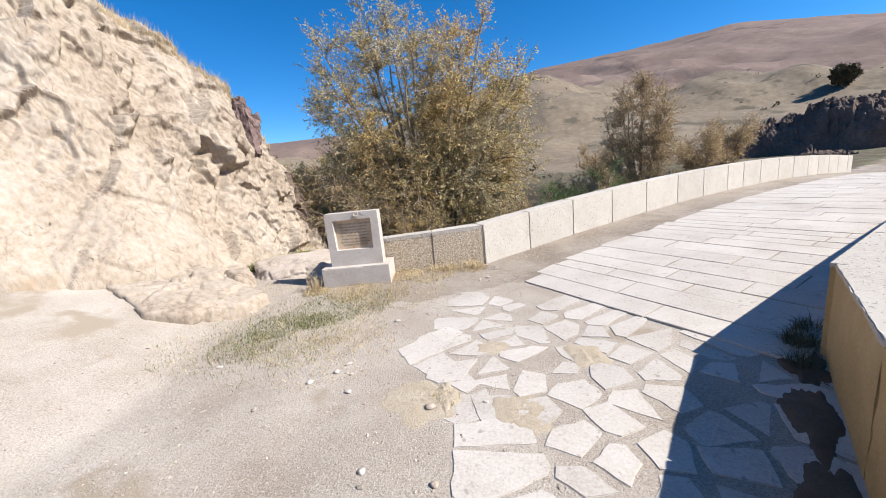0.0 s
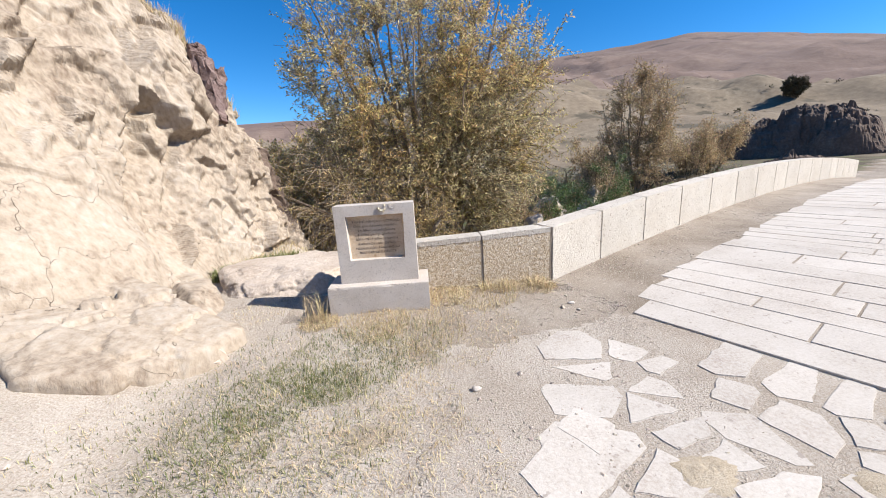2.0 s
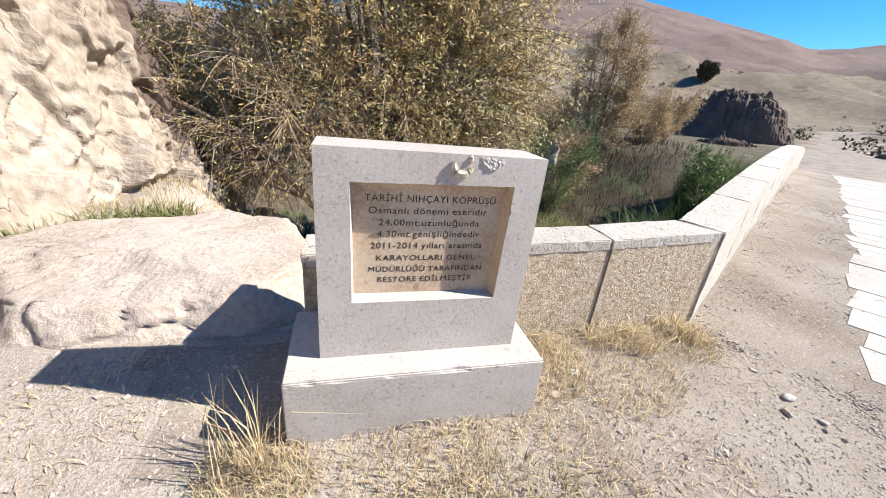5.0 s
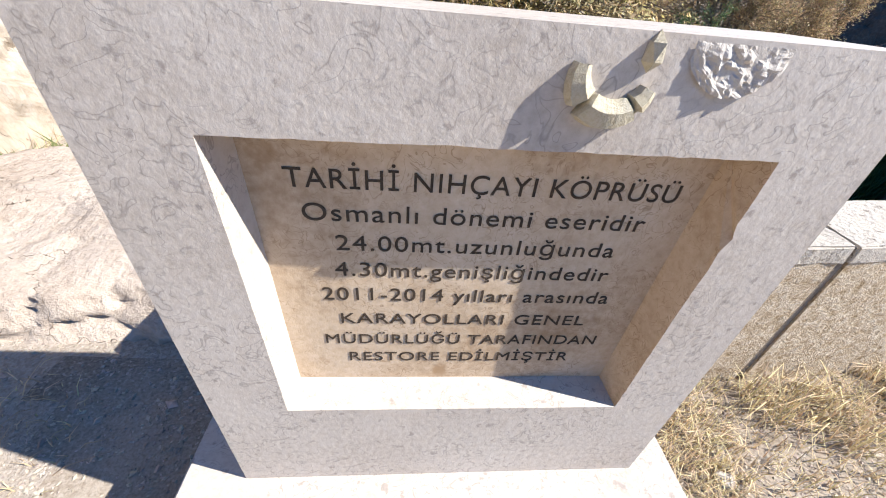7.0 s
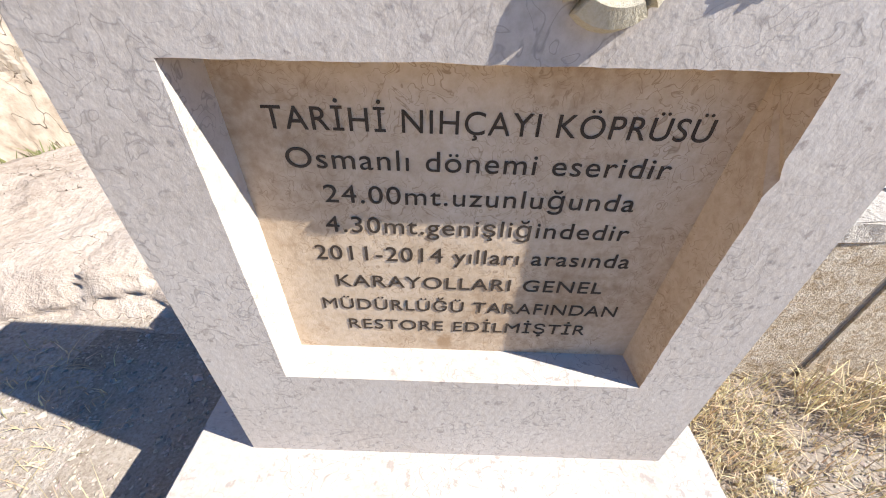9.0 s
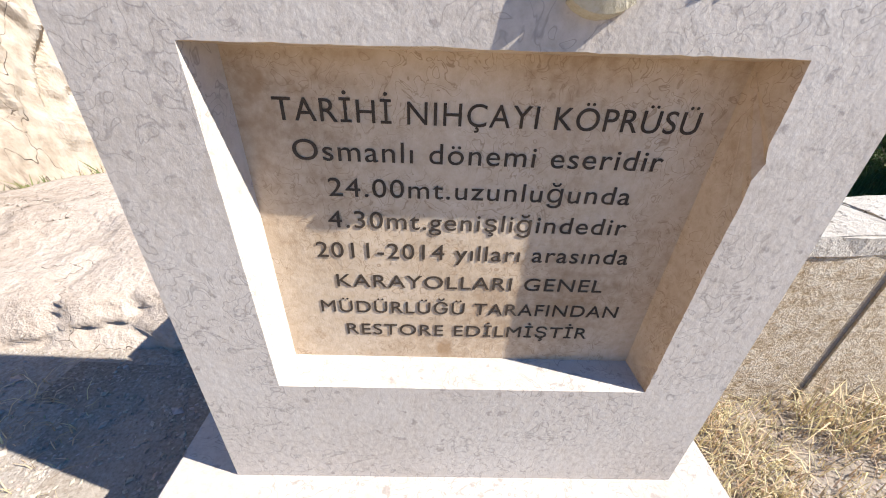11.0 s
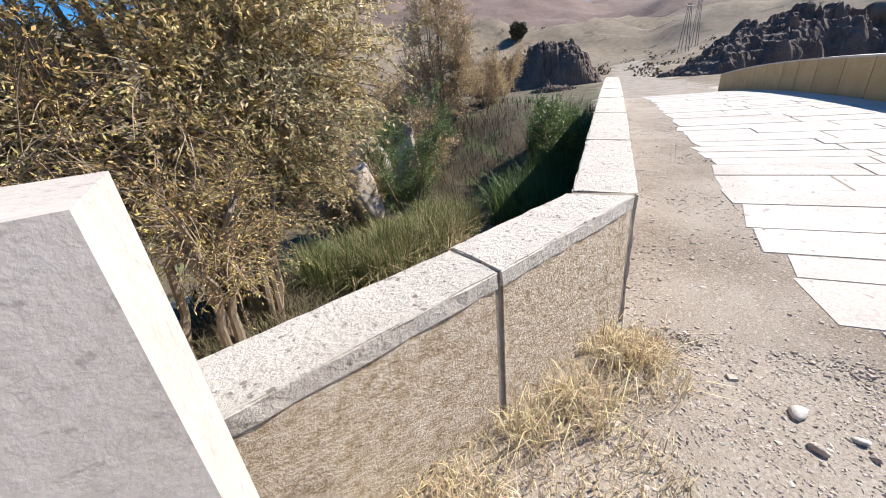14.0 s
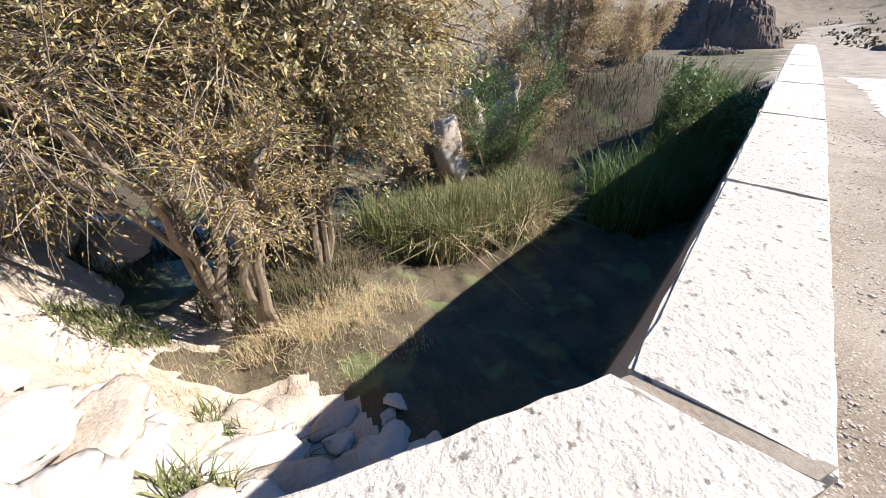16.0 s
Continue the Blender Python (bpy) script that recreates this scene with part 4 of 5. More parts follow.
# ---- grass, reeds and weeds ----
def blades(name, spots, count, height, width, mat, label, category, seed, lean=0.35, parent=None):
    """Bent blades in clumps. spots: (x, y, radius, share)."""
    rnd = np.random.RandomState(seed)
    w = np.array([p[3] for p in spots], float)
    pick = rnd.choice(len(spots), count, p=w / w.sum())
    sp = np.array([p[:3] for p in spots], float)[pick]
    q, rr = rnd.rand(count) * 2 * np.pi, np.sqrt(rnd.rand(count)) * sp[:, 2]
    x, y = sp[:, 0] + np.cos(q) * rr, sp[:, 1] + np.sin(q) * rr
    z = land(x, y) - 0.01
    h = height * (0.45 + 0.75 * rnd.rand(count))
    a = rnd.rand(count) * 2 * np.pi
    bend = np.abs(rnd.randn(count)) * lean
    dx, dy = np.cos(a), np.sin(a)
    wd = width * (0.6 + 0.8 * rnd.rand(count))
    base = np.stack([x, y, z], -1)
    side = np.stack([-dy, dx, 0 * dx], -1) * wd[:, None] / 2
    m1 = base + np.stack([dx * bend * h * 0.35, dy * bend * h * 0.35, h * 0.6], -1)
    tip = base + np.stack([dx * bend * h * 1.1, dy * bend * h * 1.1, h * (1 - 0.25 * np.minimum(bend, 1.6))], -1)
    vs = np.stack([base - side, base + side, m1 + side * 0.8, m1 - side * 0.8, tip], 1).reshape(-1, 3)
    n = np.arange(count)[:, None] * 5
    quads = (n + np.array([[0, 1, 2, 3]])).tolist()
    tris = (n + np.array([[3, 2, 4]])).tolist()
    ob = raw(name, vs, quads + tris, mat)
    return tagged(ob, label, category, kind="stuff")


blades("dry_grass", [(-1.2, 4.55, 0.45, 2), (-0.5, 5.1, 0.35, 2), (0.05, 5.22, 0.22, 1), (-0.9, 5.15, 0.25, 2), (-1.6, 4.68, 0.35, 2), (-2.1, 4.75, 0.18, 1.5), (0.2, 5.25, 0.12, 0.6)], 9500, 0.065, 0.003, M_DRY, "dry straw-coloured grass along the wall foot", "dry grass", 1, 0.8)
blades("dry_grass", [(0.12, 5.26, 0.14, 4), (-0.25, 5.22, 0.12, 2), (-0.44, 5.26, 0.08, 1)], 700, 0.14, 0.0035, M_DRY, "tuft of tall dry grass at the wall corner", "dry grass", 9, 0.9)
blades("green_grass", [(-1.75, 4.1, 0.5, 3), (-2.15, 3.75, 0.35, 2.4), (-2.3, 3.9, 0.7, 1.6), (-1.3, 4.3, 0.4, 1.6), (-2.3, 3.3, 0.35, 1.4), (-1.8, 3.45, 0.6, 1.8), (-2.6, 3.2, 0.5, 0.8), (-1.9, 3.0, 0.5, 0.6), (-1.75, 3.85, 0.22, 1.2)], 7600, 0.05, 0.004, M_GRASS, "patch of low green and straw grass before the stone", "grass", 2, 0.9)
blades("dry_grass", [(-1.9, 3.9, 0.9, 3), (-0.9, 4.5, 0.6, 2), (-2.6, 3.4, 0.6, 1), (-0.25, 2.2, 0.10, 0.25), (-2.75, 5.1, 0.3, 0.5), (-1.6, 3.5, 0.7, 3), (-1.3, 3.0, 0.6, 1.5)], 8500, 0.045, 0.0035, M_DRY, "short trampled dry grass on the path", "dry grass", 3, 1.1)
blades("dry_grass", [(-3.6, 7.2, 0.5, 2), (-3.4, 8.3, 0.5, 2), (-3.0, 7.6, 0.4, 1), (-2.2, 8.8, 0.6, 2), (-0.6, 8.9, 0.7, 2), (0.3, 9.0, 0.5, 1), (-2.0, 8.2, 0.4, 1)], 3200, 0.13, 0.005, M_DRY, "dry grass on the stream bank", "dry grass", 4, 0.7)
blades("reeds", [(2.2, 13.0, 1.0, 3), (3.7, 13.3, 1.1, 3), (1.2, 13.2, 0.8, 2), (5.2, 13.6, 1.0, 2)], 6500, 1.35, 0.022, M_GRASS, "tall green and yellow reeds beside the stream", "reeds", 5, 0.5)
blades("reeds", [(2.4, 12.9, 1.0, 3), (3.8, 13.2, 1.1, 3), (4.6, 13.2, 0.8, 3)], 2200, 1.2, 0.018, M_DRY, "yellowed reeds beside the stream", "reeds", 19, 0.8)
blades("reeds", [(9.2, 12.9, 1.0, 2), (11.6, 14.5, 1.2, 2), (7.4, 12.6, 1.0, 1)], 5000, 1.9, 0.03, M_LEAF_G, "tall green reeds close to the bridge", "reeds", 6, 0.35)
blades("dry_grass", [(-1.2, 10.6, 1.2, 2), (1.2, 14.2, 1.6, 2), (4.5, 15.5, 2.5, 2), (8.5, 18, 3, 2), (12, 20, 3, 2), (-3, 11.5, 1.0, 2), (-0.3, 12.8, 1.5, 2)], 9000, 0.5, 0.016, M_SCRUB, "tangled dead grass in the river bed", "dry grass", 7, 0.9)
blades("dry_grass", [(-0.75, 9.3, 0.35, 2), (-0.25, 9.7, 0.45, 2), (-1.4, 9.2, 0.3, 1), (0.5, 10.3, 0.5, 1)], 2600, 0.30, 0.006, M_DRY, "straw-coloured grass round the willow trunks", "dry grass", 24, 0.9)
blades("weeds", [(-2.3, 6.9, 0.3, 1), (-3.3, 6.9, 0.35, 2), (-3.7, 6.4, 0.25, 1), (-2.7, 9.3, 0.4, 1.5), (-1.15, 6.75, 0.16, 0.5), (-1.0, 7.6, 0.2, 0.5), (-1.45, 8.0, 0.25, 0.7)], 2400, 0.20, 0.014, M_GRASS, "grey-green weeds among the rocks", "weeds", 8, 0.8)


def crest_grass(count, seed):
    rs_ = np.random.RandomState(seed)
    i = rs_.randint(int(nu * 0.25), int(nu * 0.82), count)
    j = (nv / 1.4 * (0.90 + 0.35 * rs_.rand(count) ** 1.5)).astype(int).clip(0, nv - 1)
    base = np.stack([hx[i, j], hy[i, j], hz[i, j] - 0.03], -1)
    h = 0.06 + 0.18 * rs_.rand(count)
    q = rs_.rand(count) * 6.283
    side = np.stack([-np.sin(q), np.cos(q), 0 * q], -1) * 0.005
    tip = base + np.stack([np.cos(q) * h * 0.5, np.sin(q) * h * 0.5, h], -1)
    vs = np.stack([base - side, base + side, tip], 1).reshape(-1, 3)
    return tagged(raw("dry_grass", vs, (np.arange(count)[:, None] * 3 + np.arange(3)[None]).tolist(), M_DRY), "dry grass fringe along the cliff top", "dry grass", kind="stuff")


crest_grass(16000, 14)


blades("weeds", [(2.30, 2.46, 0.10, 2), (2.10, 2.22, 0.08, 1), (2.50, 2.62, 0.08, 1)], 700, 0.13, 0.004, M_SCRUB, "withered brown weeds in the shaded corner of the parapet", "weeds", 16, 0.8)
blades("weeds", [(-2.16, 4.82, 0.10, 1), (-2.08, 4.78, 0.06, 1)], 60, 0.30, 0.004, M_DRY, "dry weed stalks beside the plinth", "weeds", 20, 0.5)


def scrub(count, seed):
    """Low dark bushes dotted over the slopes, each a knot of leaves."""
    rs_ = np.random.RandomState(seed)
    a, r = np.radians(rs_.uniform(-30, 100, count)), 34 * np.exp(rs_.rand(count) * 1.7)
    x, y = r * np.sin(a), r * np.cos(a)
    keep = vnoise(x / 14, y / 14, seed=88) > -0.1
    x, y, r = x[keep], y[keep], r[keep]
    z = land(x, y)
    m = 26
    size = np.repeat(0.25 + 0.5 * rs_.rand(len(x)), m)[:, None]
    c = np.repeat(np.stack([x, y, z], -1), m, 0)
    o = rs_.randn(len(c), 3) * np.array([0.55, 0.55, 0.3]) + np.array([0, 0, 0.35])
    u_, w_ = rs_.randn(len(c), 3), rs_.randn(len(c), 3)
    u_ /= np.linalg.norm(u_, axis=1)[:, None]
    w_ /= np.linalg.norm(w_, axis=1)[:, None]
    q = c + o * size
    vs = np.stack([q, q + u_ * size * 0.35, q + (u_ + w_) * size * 0.3, q + w_ * size * 0.35], 1).reshape(-1, 3)
    return tagged(raw("scrub", vs, (np.arange(len(c))[:, None] * 4 + np.arange(4)[None]).tolist(), M_SCRUB), "low dark scrub dotted over the dry slopes", "scrub", kind="stuff")


scrub(900, 18)


# ---- gravel ----
def pebbles(name, regions, count, size, mat, label, seed):
    rnd = np.random.RandomState(seed)
    w = np.array([p[4] for p in regions], float)
    reg = np.array([p[:4] for p in regions], float)[rnd.choice(len(regions), count, p=w / w.sum())]
    x = reg[:, 0] + (reg[:, 1] - reg[:, 0]) * rnd.rand(count)
    y = reg[:, 2] + (reg[:, 3] - reg[:, 2]) * rnd.rand(count)
    z = land(x, y)
    octa = np.array([(1, 0, 0), (0, 1, 0), (-1, 0, 0), (0, -1, 0), (0.2, 0.1, 0.5), (0, 0, -0.6), (0.6, 0.6, 0.2), (-0.6, -0.5, 0.25)])
    tri = np.array([(0, 6, 4), (6, 1, 4), (1, 2, 4), (2, 7, 4), (7, 3, 4), (3, 0, 4), (0, 1, 6), (2, 3, 7), (1, 0, 5), (2, 1, 5), (3, 2, 5), (0, 3, 5)])
    sc = size * np.exp(rnd.randn(count) * 0.32)
    pts = octa[None] * (1 + 0.3 * rnd.randn(count, 8, 1)) * sc[:, None, None] * (0.7 + 0.6 * rnd.rand(count, 1, 3))
    a = rnd.rand(count) * 6.283
    ca, sa = np.cos(a)[:, None], np.sin(a)[:, None]
    px, py = pts[..., 0] * ca - pts[..., 1] * sa, pts[..., 0] * sa + pts[..., 1] * ca
    vs = np.stack([px + x[:, None], py + y[:, None], pts[..., 2] + z[:, None] + sc[:, None] * 0.2], -1).reshape(-1, 3)
    fs = (np.arange(count)[:, None, None] * 8 + tri[None]).reshape(-1, 3).tolist()
    return tagged(raw(name, vs, fs, mat), label, "gravel", kind="stuff")


pebbles("gravel", [(-2.6, 0.6, 0.5, 3.2, 4), (-2.6, 0.6, 3.2, 5.3, 3), (-0.8, 1.0, 4.2, 5.3, 1.2), (-3.6, -2.0, 1.0, 4.5, 2), (0.6, 2.4, 5.4, 6.3, 0.5), (-3.1, -2.0, 4.6, 6.4, 1.5)], 42000, 0.0038, M_GRAVEL, "fine grey and tan gravel strewn on the path", 11)
pebbles("gravel", [(-2.4, 0.4, 1.2, 5.0, 4), (-3.4, -2.2, 2.0, 4.8, 2), (-0.8, 0.9, 4.4, 5.2, 1), (-3.1, -2.1, 4.8, 6.2, 1)], 760, 0.0085, M_GRAVEL, "scattered loose stones on the path", 12)


def strip_pebbles(count, size, seed):
    rs_ = np.random.RandomState(seed)
    a, d = rs_.rand(count) ** 1.6 * 7 - 0.3, -0.02 - 0.85 * rs_.rand(count)
    x, y = C[0] + AX[0] * a + LF[0] * d, C[1] + AX[1] * a + LF[1] * d
    z = np.maximum(deck(a) - 0.004 + 0.035 * sstep(-0.55, 0.0, d), 0)
    sc = size * np.exp(rs_.randn(count) * 0.5)
    cube = np.array([(-1, -1, -0.6), (1, -1, -0.6), (0.9, 1, -0.6), (-1, 0.8, -0.6), (-0.6, -0.5, 0.6), (0.5, -0.6, 0.7), (0.6, 0.5, 0.5), (-0.5, 0.6, 0.6)])
    quad = np.array([(4, 5, 6, 7), (0, 1, 5, 4), (1, 2, 6, 5), (2, 3, 7, 6), (3, 0, 4, 7)])
    pts = cube[None] * sc[:, None, None] * (0.5 + 0.7 * rs_.rand(count, 8, 3))
    q = rs_.rand(count)[:, None] * 6.283
    vs = np.stack([pts[..., 0] * np.cos(q) - pts[..., 1] * np.sin(q) + x[:, None], pts[..., 0] * np.sin(q) + pts[..., 1] * np.cos(q) + y[:, None], pts[..., 2] + z[:, None]], -1).reshape(-1, 3)
    ob = raw("gravel", vs, (np.arange(count)[:, None, None] * 8 + quad[None]).reshape(-1, 4).tolist(), M_GRAVEL)
    return tagged(ob, "brown gravel and grit along the parapet foot", "gravel", kind="stuff")


strip_pebbles(15000, 0.004, 13)
strip_pebbles(160, 0.0055, 23)


# ---- boulders ----
def boulder(name, label, at, size, seed, mat, turn=0.0, sub=4, rough=0.22, flat=0.0, category="rock", group="", cuts=15, jag=0.035):
    bm = bmesh.new()
    bmesh.ops.create_icosphere(bm, subdivisions=sub, radius=1)
    p = np.array([v.co for v in bm.verts])
    o = seed * 3.7
    rs_ = np.random.RandomState(seed)
    nrm = rs_.randn(cuts, 3)
    nrm /= np.linalg.norm(nrm, axis=1)[:, None]
    reach = rs_.uniform(1 - 1.5 * rough, 1.0, cuts)
    cut = reach[None] / np.maximum(p @ nrm.T, 0.05)
    k = np.minimum(cut.min(axis=1), 1.15)
    own2, rim2 = cells(p[:, 0] * 2.2 + o, p[:, 1] * 2.2, p[:, 2] * 2.2 + o, seed + 9)
    k = k + rough * 0.22 * (own2 - 0.5) - 0.035 * sstep(0.06, 0, rim2) + jag * fbm(p[:, 0] * 4 + o, p[:, 1] * 4, p[:, 2] * 4, 5, seed)
    if flat:
        k = k * np.where(p[:, 2] > flat, flat / np.maximum(p[:, 2], 0.01), 1) ** 0.85
    ca, sa = math.cos(turn), math.sin(turn)
    for v, q in zip(bm.verts, p * k[:, None]):
        x, y, z = q[0] * size[0], q[1] * size[1], q[2] * size[2]
        v.co = (x * ca - y * sa, x * sa + y * ca, z)
    for fc in bm.faces:
        fc.smooth = True
    ob = part(name, bm, mat)
    ob.location = at
    return tagged(ob, label, category, group)


boulder("rock_slab", "flat cracked pale rock slab beside the memorial stone", (-2.85, 6.15, 0.0), (0.85, 0.75, 0.46), 3, M_BOULDER, 0.15, 6, 0.10, 0.55)
boulder("rock", "large smooth tan boulder leaning on the cliff", (-3.75, 4.55, -0.10), (1.0, 0.86, 1.12), 5, M_CLIFF, 0.45, 6, 0.34, cuts=9, jag=0.015, group="cliff foot boulders")


def pinnacle(label, at, seed, mat):
    """A cluster of broken upright blocks standing on the crest."""
    rs_ = random.Random(seed)
    rock = thing("rock_pinnacle", label, "rock", at=at)
    for i in range(15):
        x, y = rs_.uniform(-0.30, 0.30), rs_.uniform(-0.28, 0.28)
        n = rs_.randint(4, 6)
        turn = rs_.uniform(0, 3)
        w = rs_.uniform(0.12, 0.24)
        poly = [(x + w * rs_.uniform(0.7, 1.3) * math.cos(turn + 6.283 * k / n), y + w * rs_.uniform(0.7, 1.3) * math.sin(turn + 6.283 * k / n)) for k in range(n)]
        top = 0.80 - 1.3 * (x * x + y * y) - rs_.uniform(0, 0.34)
        one = worn(prism(poly, -0.55, [top + rs_.uniform(-0.10, 0.10) for _ in range(n)], 0.03), 0.018, 0.09, seed + i)
        bmesh.ops.rotate(one, cent=(x, y, -0.2), matrix=Matrix.Rotation(rs_.uniform(-0.22, 0.22), 3, "X") @ Matrix.Rotation(rs_.uniform(-0.22, 0.22), 3, "Y"), verts=one.verts[:])
        part("block", one, mat, rock)
    return rock


pinnacle("purplish brown blocky rock pinnacle on the cliff crest", (-4.66, 8.45, 2.84), 19, M_PURPLE)
boulder("rock", "pale broken rock at the cliff foot", (-3.02, 4.72, 0.03), (0.20, 0.24, 0.13), 6, M_CLIFF, 0.8, 5, 0.34, group="cliff foot boulders")
boulder("rock", "pale broken rock at the cliff foot", (-3.50, 5.30, 0.10), (0.40, 0.34, 0.28), 7, M_CLIFF, 1.8, 5, 0.34, group="cliff foot boulders")
boulder("rock", "small pale rock at the cliff foot", (-2.85, 4.25, 0.03), (0.15, 0.12, 0.08), 8, M_BOULDER, 0.2, 5, 0.2, group="cliff foot boulders")
rnd = random.Random(17)
for i in range(84):
    fx = rnd.random()
    bx, by = -2.6 + 2.9 * fx + rnd.uniform(-0.3, 0.3), 5.95 + rnd.uniform(0, 2.2) - 0.35 * fx
    if by < 5.85:
        continue
    sz = rnd.uniform(0.09, 0.20) if i % 4 else rnd.uniform(0.22, 0.34)
    boulder("rock", "sunlit pale rubble stone on the stream bank", (bx, by, ground_z(bx, by) - sz * 0.04), (sz * 1.35, sz, sz * 0.42), 40 + i, (M_SCAR, M_BOULDER, M_SCAR)[i % 3], rnd.uniform(0, 3), 3 if i % 4 else 4, 0.36, 0.5, cuts=9, jag=0.10, group="bank rubble")
for (bx, by, bz, a, b, c, sd) in ((-3.6, 11.6, -1.6, 0.9, 0.5, 0.5, 81), (-4.3, 11.0, -1.2, 0.8, 0.6, 0.6, 82), (3.3, 15.6, -1.7, 0.8, 0.6, 1.1, 83), (4.4, 16.6, -1.4, 0.9, 0.6, 1.3, 84), (9.0, 21.0, -1.8, 1.6, 1.0, 1.2, 85), (6.7, 18.6, -1.7, 0.75, 0.8, 1.5, 86)):
    boulder("rock", "weathered grey and white rock on the far bank", (bx, by, bz), (a, b, c), sd, M_BOULDER, sd, 4, 0.3, group="far bank rocks")


def outcrop(label, line, seed, mat, name="rock_outcrop", category="rock outcrop", group="hillside outcrops"):
    """A broken ridge along a line of (x, y, height, half width); steep, layered and jagged."""
    rw = spline(line, 150)
    tg = np.gradient(rw[:, :2], axis=0)
    tg /= np.linalg.norm(tg, axis=1)[:, None]
    nr = np.stack([-tg[:, 1], tg[:, 0]], -1)
    w = np.linspace(-1, 1, 60)[None, :]
    x = rw[:, 0:1] + nr[:, 0:1] * rw[:, 3:4] * w
    y = rw[:, 1:2] + nr[:, 1:2] * rw[:, 3:4] * w
    wob = 0.6 * fbm(x * 0.5, y * 0.5, seed=seed)
    own, rim = cells(x * 0.55 + wob, y * 0.55 + wob, 0 * x + seed, seed)
    own_b, rim_b = cells(x * 1.4 + wob, y * 1.4 + wob, 0 * x + seed, seed + 5)
    dome = np.clip(1 - np.abs(w + 0.25 * fbm(x * 0.4, y * 0.4, seed=seed + 2)) ** 1.7, 0, 1) ** 0.75
    ends = np.sin(np.linspace(0, np.pi, 150))[:, None] ** 0.35
    z = 0.85 * rw[:, 2:3] * dome * ends * (0.80 + 0.28 * own + 0.10 * own_b) - 0.25 * sstep(0.06, 0, rim) - 0.10 * sstep(0.07, 0, rim_b) + 0.18 * fbm(x * 1.5, y * 1.5, seed=seed + 3) + 0.08 * fbm(x * 5, y * 5, seed=seed + 4)
    step = 0.55
    z = 0.6 * z + 0.4 * step * (np.floor(z / step) + sstep(0.55, 1.0, z / step - np.floor(z / step)))
    z = land(x, y) - 0.35 + np.maximum(z, -0.2) - 2.0 * sstep(0.82, 1.0, np.abs(w)) - 2.0 * sstep(0.9, 1.0, np.abs(np.linspace(-1, 1, 150)))[:, None]
    ob = raw(name, np.stack([x, y, z], -1).reshape(-1, 3), [f[::-1] for f in grid_faces(150, 60)], mat)
    return tagged(ob, label, category, group)


outcrop("long dark ridge of weathered rock on the hillside", ((22.0, 37.6, 1.2, 1.8), (25.2, 34.8, 3.0, 2.4), (27.8, 32.2, 4.2, 2.8), (29.8, 30.2, 4.9, 3.2), (31.2, 28.6, 5.3, 3.2), (32.4, 27.2, 3.4, 2.6), (33.4, 26.0, 0.8, 2.0)), 91, M_CLIFF_DARK)
outcrop("low dark rock ledge below the hillside track", ((19.6, 23.8, 0.5, 0.9), (21.4, 23.0, 1.1, 1.2), (23.6, 22.0, 0.6, 0.9)), 95, M_CLIFF_DARK)
outcrop("dark rocky spur beside the far track", ((33.0, 21.6, 0.6, 2.4), (36.0, 19.6, 2.8, 3.4), (40.5, 17.2, 4.6, 4.0), (46.0, 14.8, 5.2, 4.4), (52.0, 11.5, 4.6, 4.0)), 96, M_CLIFF_DARK)
for i, (bx, by, sz) in enumerate(((0.28, 4.76, 0.034), (0.17, 4.69, 0.028), (0.30, 4.62, 0.022), (-0.75, 5.05, 0.03), (-0.91, 4.94, 0.03), (-2.65, 5.58, 0.06), (-3.32, 5.79, 0.08), (-0.36, 2.11, 0.045), (-1.09, 2.77, 0.032), (-1.15, 2.64, 0.028), (0.04, 5.26, 0.04), (-0.80, 3.65, 0.035), (-0.69, 1.61, 0.03), (-0.29, 1.50, 0.026), (0.86, 5.28, 0.035), (-1.32, 2.52, 0.03), (-1.02, 2.60, 0.022), (-0.98, 2.36, 0.03), (-2.3, 2.9, 0.03), (-1.6, 2.2, 0.025), (0.02, 2.12, 0.022))):
    boulder("stone", "small pale loose stone on the dusty ground", (bx, by, ground_z(bx, by) + sz * 0.25), (sz * 0.95, sz * 0.75, sz * 0.5), 150 + i, (M_SCAR, M_BOULDER, M_SLAB)[i % 3], i * 0.9, 2, 0.3, category="stone", group="loose stones", cuts=9)
for (bx, by, bz, a, b, c, sd) in ((54.0, 10.0, 0.3, 8.0, 6.0, 4.6, 98),):
    boulder("rock_mound", "scrub-covered brown rocky mound beyond the bridge", (bx, by, bz), (a, b, c), sd, M_TAN, sd * 0.3, 5, 0.3, category="rock mound", group="far mounds")

